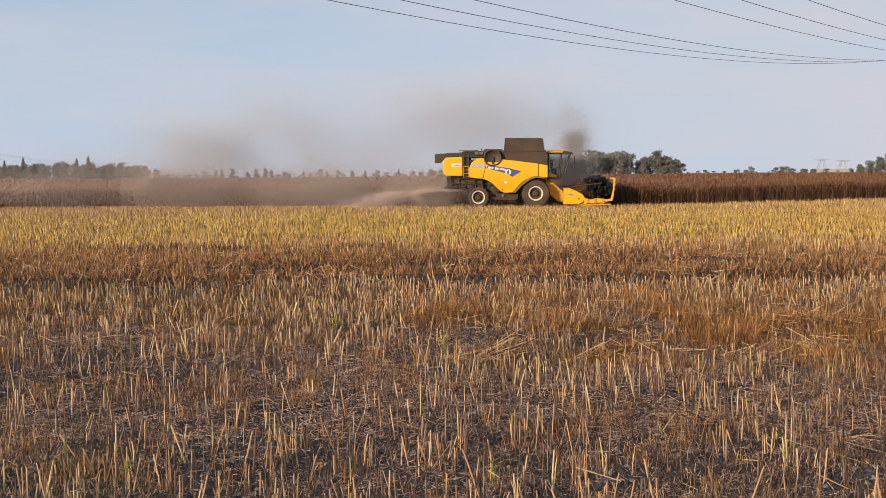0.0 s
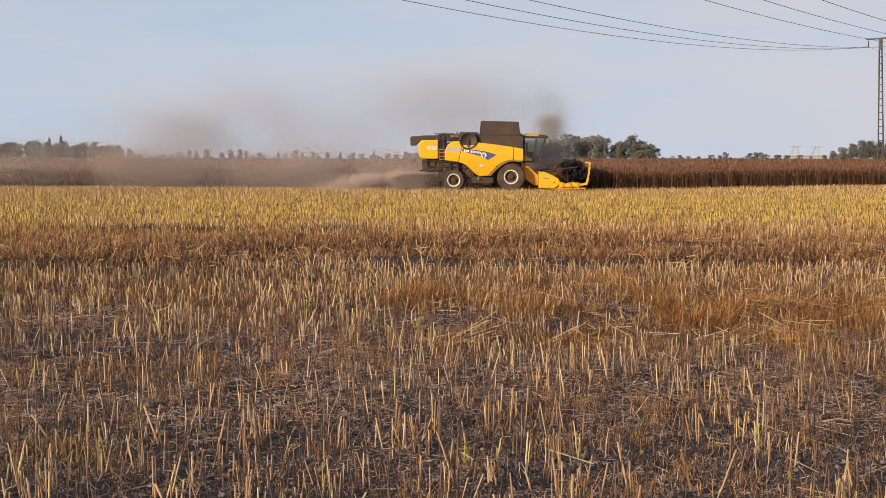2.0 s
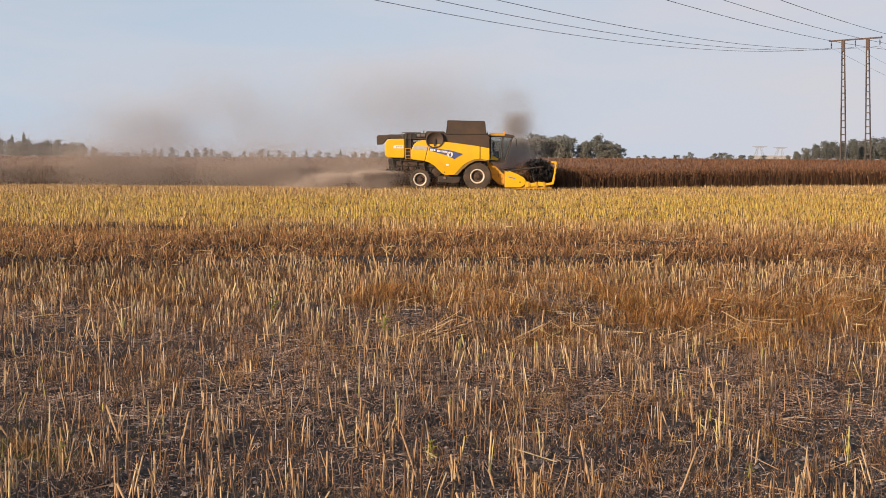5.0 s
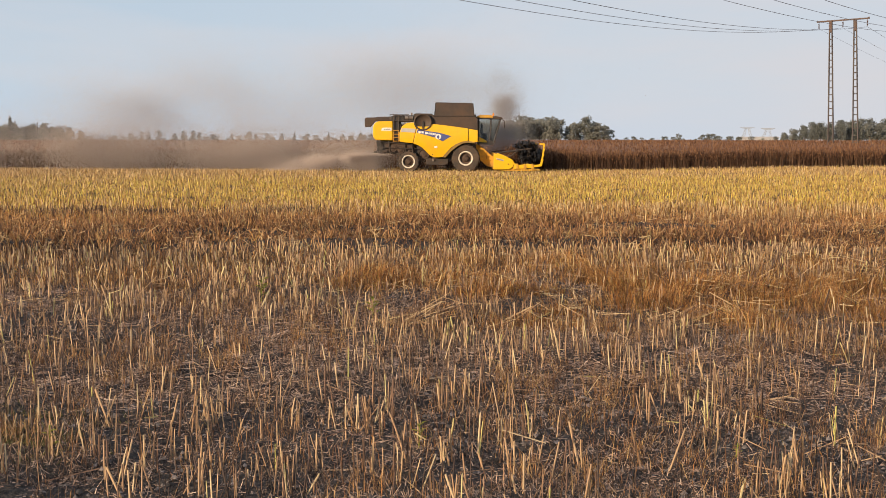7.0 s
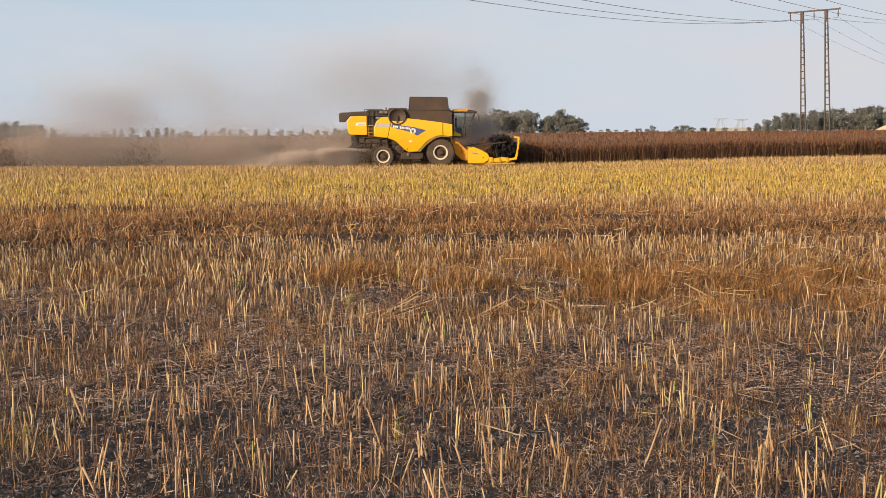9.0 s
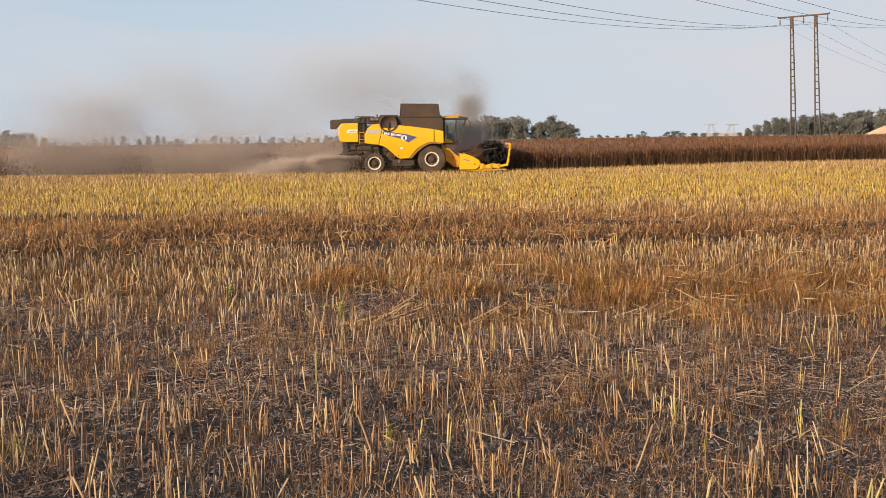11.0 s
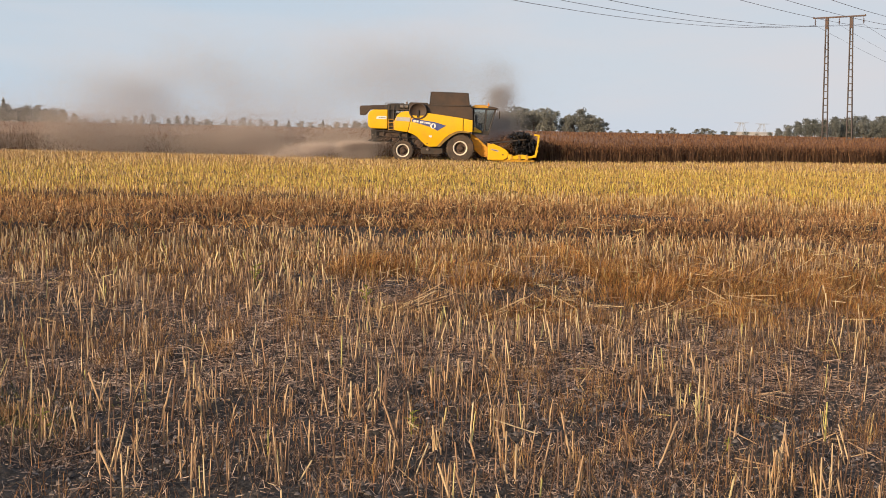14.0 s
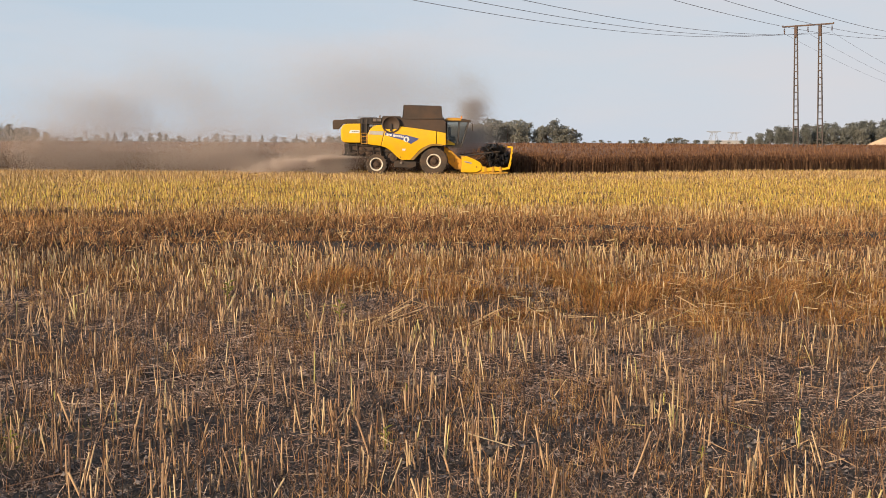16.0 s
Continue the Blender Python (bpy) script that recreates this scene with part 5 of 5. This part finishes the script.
    rod_into(bm, (4.35, -1.41, 4.97), (4.45, -1.41, 4.05), 0.03, None, 6)
    rod_into(bm, (1.85, -1.41, 5.02), (1.76, -1.41, 4.1), 0.03, None, 6)
    part("edge_trim", bm, M_BLACK, ext)
    part("tank_ledge", block((1.70, -1.5, 4.02), (4.55, -1.44, 4.10), 0.015), M_BLACK, e)
    part("grain_cover_bracket", prism([(4.4, 3.9), (4.5, 4.18), (4.56, 4.18), (4.62, 3.9)], -1.3, -1.2, 0.01), M_BLACK, e)
    # unloading auger folded back along the top
    bm = rod((-2.35, 0.95, 3.88), (1.9, 1.1, 3.95), 0.17, None, 16)
    auger = part("unloading_auger", bm, M_TANK, e, "dark unloading auger tube folded rearward", True)
    part("spout", prism([(-3.12, 3.28), (-3.14, 3.9), (-3.0, 3.99), (-1.6, 4.02), (-1.3, 3.78), (-2.36, 3.74), (-2.72, 3.30)], 0.72, 1.16, 0.05), M_TANK, auger, "angular dark spout")
    # cab
    part("cab_floor", prism([(4.68, 2.05), (4.68, 2.35), (5.85, 2.30), (5.80, 2.02)], -0.95, 0.95, 0.02), M_BLACK, e)
    part("cab_back", block((4.66, -0.95, 2.3), (4.74, 0.95, 3.3), 0.01), M_BLACK, e)
    part("cab_side", prism([(4.70, 2.20), (4.70, 2.62), (5.3, 2.30), (5.3, 2.16)], -1.0, -0.9, 0.01), M_YELLOW, e, "yellow lower cab side")
    roof = part("cab_roof", prism([(4.60, 3.88), (4.60, 4.02), (4.9, 4.10), (5.9, 4.08), (6.35, 3.99), (6.40, 3.90), (6.2, 3.86)], -1.08, 1.08, 0.03), M_BLACK, e, "dusty dark cab roof")
    part("roof_cap", prism([(4.62, 3.96), (4.64, 4.08), (4.9, 4.16), (5.6, 4.15), (5.75, 4.02), (5.7, 3.95)], -1.11, 1.11, 0.025), M_YELLOW_DUSTY, roof)
    part("beacon", rod((5.75, -0.85, 4.10), (5.75, -0.85, 4.30), 0.07, 0.05, 12), M_ORANGE, roof, "orange warning beacon")
    for y in (-0.9, -0.55, 0.55, 0.9):
        part("work_light", block((6.30, y - 0.1, 3.88), (6.44, y + 0.1, 3.98), 0.02), M_SILVER, roof)
    for y in (-0.98, 0.98):
        part("pillar", rod((6.26, y, 3.9), (5.78, y, 2.15), 0.045, None, 8), M_BLACK, e)
        part("pillar", rod((5.62, y, 3.9), (5.50, y, 2.2), 0.04, None, 8), M_BLACK, e)
        part("pillar", rod((4.76, y, 3.9), (4.76, y, 2.3), 0.045, None, 8), M_BLACK, e)
    for y in (-0.985, 0.985):
        g = part("side_window", prism([(4.78, 2.35), (4.78, 3.88), (6.22, 3.88), (5.80, 2.25)], y - 0.005, y + 0.005, 0, 1), M_GLASS, e, "tinted cab side glass")
        g.visible_shadow = False
    g = part("windshield", prism([(6.26, 3.88), (6.275, 3.88), (5.805, 2.16), (5.79, 2.16)], -0.95, 0.95, 0, 1), M_GLASS, e, "raked cab windshield")
    g.visible_shadow = False
    bm = block((4.95, -0.3, 2.35), (5.35, 0.3, 2.85), 0.05)
    block_into(bm, (4.88, -0.28, 2.8), (5.05, 0.28, 3.5), 0.05)
    part("driver_seat", bm, M_SEAT, e, "empty dark seat inside the cab")
    bm = rod((5.65, 0, 2.3), (5.5, 0, 2.95), 0.04, None, 8)
    rod_into(bm, (5.52, 0, 2.94), (5.49, 0, 2.98), 0.2, None, 16)
    part("steering_column", bm, M_BLACK, e)
    bm = rod((6.3, -1.0, 3.85), (6.5, -1.35, 3.7), 0.02, None, 6)
    block_into(bm, (6.46, -1.45, 3.2), (6.52, -1.25, 3.72), 0.02)
    part("mirror", bm, M_BLACK, e)
    part("cab_platform", block((4.7, -1.5, 2.0), (5.75, -0.95, 2.08), 0.01), M_BLACK, e)
    # feeder house
    part("feeder_house", prism([(4.15, 1.55), (4.25, 2.12), (4.75, 2.05), (5.15, 1.70), (5.82, 1.05), (5.82, 0.40), (5.35, 0.42)], -0.95, 0.75, 0.04), M_YELLOW_DUSTY, e, "dusty yellow feeder housing")
    # header
    hb = prism([(5.72, 0.25), (5.72, 1.42), (5.84, 1.42), (5.90, 0.42), (8.75, 0.30), (8.78, 0.22), (7.0, 0.16)], -3.78, 3.78, 0.015)
    header = part("header", hb, M_YELLOW_DUSTY, e, "wide yellow cutting header with a dark reel")
    for y0, y1 in ((-3.9, -3.76), (3.76, 3.9)):
        part("end_plate", prism([(5.68, 0.28), (5.70, 1.30), (5.98, 1.44), (6.5, 1.22), (6.92, 0.98), (7.06, 0.78), (6.98, 0.46), (6.72, 0.28)], y0, y1, 0.05, 3), M_YELLOW, header, "rounded yellow header end plate")
        part("table_side", prism([(7.0, 0.30), (7.02, 0.74), (7.4, 0.60), (7.9, 0.70), (8.5, 0.60), (8.84, 0.72), (8.88, 0.52), (8.2, 0.40)], y0 + 0.02, y1 - 0.02, 0.02), M_YELLOW, header)
        part("side_knife", prism([(8.74, 0.6), (8.88, 1.3), (8.93, 1.74), (8.92, 2.0), (8.70, 2.03), (8.70, 2.14), (9.02, 2.12), (9.08, 2.04), (9.02, 1.76), (9.07, 1.70), (8.98, 1.42), (9.03, 1.36), (8.93, 1.06), (8.98, 1.0), (8.88, 0.6)], y0 + 0.03, y1 - 0.05, 0.012), M_YELLOW, header, "upright yellow side knife")
    part("end_sticker", prism([(5.86, 1.0), (5.88, 1.08), (6.38, 0.96), (6.36, 0.86)], -3.912, -3.895, 0, 1), M_SILVER, header)
    part("end_sticker", prism([(5.94, 0.98), (5.94, 1.02), (6.32, 0.94), (6.32, 0.90)], -3.916, -3.911, 0, 1), M_BLUE, header)
    part("end_sticker", block((6.62, -3.912, 0.62), (6.72, -3.895, 0.70), 0), M_TYRE, header)
    for k in range(3):
        part("table_brace", prism([(7.15 + 0.5 * k, 0.34), (7.35 + 0.5 * k, 0.34), (7.28 + 0.5 * k, 0.70), (7.2 + 0.5 * k, 0.70)], -3.93, -3.86, 0.01), M_YELLOW_DUSTY, header)
    bm = rod((6.32, -3.7, 0.82), (6.32, 3.7, 0.82), 0.2, None, 18)
    part("intake_auger", bm, M_STEEL, header)
    V, F = [], []
    n = 160
    for i in range(n + 1):
        t = i / n
        y = -3.65 + 7.3 * t
        a = (1 if y < 0 else -1) * y * 9.0
        for rr in (0.19, 0.34):
            V.append((6.32 + rr * math.cos(a), y, 0.82 + rr * math.sin(a)))
            V.append((6.32 + rr * math.cos(a), y + 0.02, 0.82 + rr * math.sin(a)))
    for i in range(n):
        b = i * 4
        F += [(b, b + 4, b + 6, b + 2), (b + 1, b + 3, b + 7, b + 5), (b + 2, b + 6, b + 7, b + 3)]
    fl = add_mesh("flight", V, F, M_STEEL)
    fl.parent = header
    part("reel", rod((8.0, -3.65, 1.58), (8.0, 3.65, 1.58), 0.09, None, 12), M_BLACK, header, "dark tined pick-up reel")
    for k in range(6):
        a = math.pi * k / 3 + 0.35
        cx, cz = 8.0 + 0.58 * math.cos(a), 1.58 + 0.58 * math.sin(a)
        bm = rod((cx, -3.6, cz), (cx, 3.6, cz), 0.035, None, 8)
        for i in range(46):
            y = -3.55 + i * 0.158
            rod_into(bm, (cx, y, cz), (cx + 0.05, y, cz - 0.30), 0.012, 0.006, 4)
        part("reel_bat", bm, M_BLACK, header)
    for y in (-3.55, -1.2, 1.2, 3.55):
        bm = bmesh.new()
        for k in range(6):
            a = math.pi * k / 3 + 0.35
            rod_into(bm, (8.0, y, 1.58), (8.0 + 0.58 * math.cos(a), y, 1.58 + 0.58 * math.sin(a)), 0.03, None, 6)
            b = math.pi * (k + 1) / 3 + 0.35
            rod_into(bm, (8.0 + 0.58 * math.cos(a), y, 1.58 + 0.58 * math.sin(a)), (8.0 + 0.58 * math.cos(b), y, 1.58 + 0.58 * math.sin(b)), 0.02, None, 6)
        part("reel_spider", bm, M_BLACK, header)
    for y in (-3.7, 3.7):
        bm = rod((5.8, y, 1.42), (8.2, y, 1.75), 0.06, None, 8)
        rod_into(bm, (6.4, y, 0.9), (7.3, y, 1.6), 0.04, None, 8)
        part("reel_arm", bm, M_BLACK, header)
    # crop gathered in the reel and on the table
    r = np.random.default_rng(61)
    n = 2600
    b = np.stack([7.1 + r.normal(0, 0.42, n), r.uniform(-3.6, 3.6, n), 0.5 + np.abs(r.normal(0.35, 0.35, n))], 1)
    g = blades("gathered_crop", b, r.uniform(0.3, 0.8, n), r.uniform(0.02, 0.045, n), np.abs(r.normal(0.9, 0.5, n)), M_CROP, 0.5)
    g.parent = header
    g["kind"] = "stuff"
    n = 6500
    a, rr = r.uniform(0, 6.28, n), 0.66 * np.sqrt(r.uniform(0.05, 1, n))
    b = np.stack([8.0 + 1.1 * rr * np.cos(a), r.uniform(-3.7, 3.6, n), 1.50 + rr * np.sin(a)], 1)
    g = blades("wound_crop", b, r.uniform(0.2, 0.5, n), r.uniform(0.07, 0.20, n), r.uniform(0.6, 2.6, n), M_REEL, 0.5)
    g.parent = header
    g["kind"] = "stuff"
    # wheels
    wheel(e, 3.88, -1.28, 0.95, 0.74, 0.46, 20)
    wheel(e, 3.88, 1.28, 0.95, 0.74, 0.46, 20)
    wheel(e, 0.0, -1.32, 0.72, 0.56, 0.42, 18)
    wheel(e, 0.0, 1.32, 0.72, 0.56, 0.42, 18)
    # drives between the wheels
    for x, z, rr in ((1.05, 1.30, 0.34), (1.75, 0.95, 0.22), (0.75, 0.98, 0.2), (2.15, 0.72, 0.16), (-0.55, 1.62, 0.26), (-1.1, 1.75, 0.3)):
        bm = bmesh.new()
        lathe_into(bm, [(0.001, -0.05), (rr * 0.3, -0.06), (rr * 0.85, -0.01), (rr, -0.05), (rr, 0.05), (rr * 0.85, 0.03)], 24, (x, -1.2, z))
        part("pulley", bm, M_HUB, e)
    bm = rod((1.05, -1.22, 1.63), (-0.55, -1.22, 1.87), 0.02, None, 6)
    rod_into(bm, (1.05, -1.22, 0.97), (-0.55, -1.22, 1.37), 0.02, None, 6)
    rod_into(bm, (1.75, -1.22, 1.16), (1.05, -1.22, 1.63), 0.02, None, 6)
    part("drive_belt", bm, M_TYRE, e)
    part("fuel_tank", prism([(1.2, 0.55), (1.2, 1.0), (2.7, 1.0), (2.7, 0.62), (2.4, 0.5)], -1.25, -0.7, 0.05), M_BLACK, e)
    part("step", block((2.0, -1.52, 0.42), (2.55, -1.2, 0.46), 0.005), M_BLACK, e)
    part("lower_beam", block((-0.2, -1.2, 0.9), (3.4, -1.05, 1.05), 0.01), M_BLACK, e)
    part("reflector_lamp", rod((1.66, -1.3, 0.88), (1.66, -1.34, 0.88), 0.09, None, 14), M_STEEL, e)
    # chopper and spreader at the rear
    part("chopper", prism([(-2.15, 1.55), (-2.2, 2.25), (-1.2, 2.3), (-0.6, 1.95), (-0.75, 1.45), (-1.5, 1.25)], -1.15, 1.15, 0.03), M_BLACK, e, "dark straw chopper housing")
    part("spreader_board", prism([(-2.72, 1.18), (-2.75, 1.28), (-2.1, 1.62), (-1.5, 1.60), (-1.45, 1.45), (-2.1, 1.35)], -1.3, 1.3, 0.02), M_BLACK, e, "slanting dark spreader board")
    for y in (-1.1, -0.5, 0.1, 0.7):
        part("deflector_fin", prism([(-2.6, 1.10), (-2.6, 1.2), (-1.7, 1.45), (-1.7, 1.2)], y, y + 0.02, 0, 1), M_BLACK, e)
    bm = bmesh.new()
    for x, z0, z1 in ((-1.9, 2.3, 1.5), (-1.35, 2.3, 1.3), (-0.3, 2.2, 1.5), (0.2, 2.1, 1.4)):
        rod_into(bm, (x, -1.3, z0), (x + 0.12, -1.25, z1), 0.04, None, 6)
    rod_into(bm, (-2.0, -1.3, 2.2), (0.3, -1.3, 2.02), 0.04, None, 6)
    rod_into(bm, (-1.8, -1.3, 1.78), (0.3, -1.3, 1.7), 0.035, None, 6)
    part("rear_frame", bm, M_BLACK, e)
    part("shoe", prism([(-1.6, 1.75), (-1.6, 2.1), (0.4, 2.0), (0.4, 1.45), (-0.2, 1.4)], -1.18, 1.18, 0.02), M_TANK, e)
    for ob in e.children:
        if not ob.name.startswith(("wheel.", "rear_axle", "front_axle")) and ob.name != "wheel":
            ob.scale = (1, 1, 0.935)
    e.matrix_basis = pose(2.50, 83.12, 0.15, 0, 0, -4.0)
    tagged(e, "dusty yellow combine harvester cutting the brown rapeseed crop", "combine harvester")


combine_harvester()


# dust: a great many small motes hanging in the air behind and above the machine
def motes(name, groups, mat, label, small, large):
    P = []
    for n, c, s, squash in groups:
        q = rng.normal(0, 1, (n, 3)) * s + c
        wave = field_noise(q[:, 0] + 40, q[:, 2] * 1.2 + q[:, 1] * 0.3, squash, 71)
        keep = rng.random(len(q)) < np.clip(1.5 * wave + 0.05, 0.15, 1)
        q = q[keep]
        q = q[q[:, 2] > 0.12]
        P.append(q)
    P = np.concatenate(P)
    n = len(P)
    size = rng.uniform(small, large, n)[:, None]
    # flakes all set facing sunward for even brightness, each a little turned
    face = np.array([-0.50, -0.82, 0.22]) + rng.normal(0, 0.22, (n, 3))
    face /= np.linalg.norm(face, axis=1)[:, None]
    u = np.cross(face, np.array([0.0, 0.0, 1.0]))
    u /= np.linalg.norm(u, axis=1)[:, None]
    v = np.cross(face, u)
    a = rng.uniform(0, 2 * math.pi, n)[:, None] + np.array([0.0, 2.1, 4.2]) + rng.normal(0, 0.25, (n, 3))
    d = np.cos(a)[:, :, None] * u[:, None] + np.sin(a)[:, :, None] * v[:, None]
    V = P[:, None, :] + d * size[:, None]
    ob = arrays_mesh(name, V.reshape(-1, 3), np.arange(3 * n).reshape(n, 3), mat)
    tagged(ob, label, "dust", kind="stuff")


jet = [(int(6500 - 380 * i), (-0.1 - 0.55 * i, 82.0 + 0.06 * i, 1.34 - 0.06 * i - 0.004 * i * i), (0.5, 0.35 + 0.05 * i, 0.05 + 0.035 * i), 0.8) for i in range(13)]
motes("chaff_jet", jet, M_CHAFF, "pale jet of chopped chaff thrown down behind the machine", 0.014, 0.025)
motes("dust_bank", [
    (70000, (-6.5, 85.6, 1.0), (3.8, 1.0, 0.65), 3.2),
    (76000, (-14.5, 86.2, 1.4), (4.6, 1.0, 0.95), 3.2),
    (76000, (-21.0, 86.5, 1.5), (5.0, 1.0, 0.95), 3.2),
    (34000, (-29.0, 88.5, 1.5), (4.5, 1.4, 0.8), 3.2),
    (30000, (-2.0, 87.0, 1.7), (3.5, 1.2, 0.8), 3.2),
    (14000, (-0.6, 82.0, 0.8), (0.8, 0.4, 0.42), 0.8)], M_DUST, "brown harvest dust drifting behind the machine and over the crop", 0.019, 0.033)
motes("dust_cloud", [
    (260000, (-15.0, 90.0, 5.0), (4.4, 2.0, 2.0), 4.5),
    (86000, (-21.0, 90.0, 3.6), (5.5, 2.0, 1.2), 3.6),
    (86000, (-9.0, 90.0, 3.4), (4.0, 2.0, 1.3), 3.6),
    (190000, (1.8, 89.5, 6.0), (4.6, 1.6, 2.0), 5.0)], M_DUST_THIN, "thin brown dust cloud rising against the sky", 0.012, 0.021)
motes("dust_plume", [(7000, (10.2, 84.6, 2.2), (0.7, 0.5, 0.7), 1.6), (50000, (9.2, 87.8, 2.6), (0.9, 0.5, 1.2), 2.4), (26000, (9.6, 88.2, 4.8), (0.6, 0.6, 0.9), 1.6), (17000, (8.6, 88.2, 6.0), (1.1, 0.6, 0.9), 1.6)], M_SMOKE, "dark dust rising in front of the cab", 0.012, 0.020)
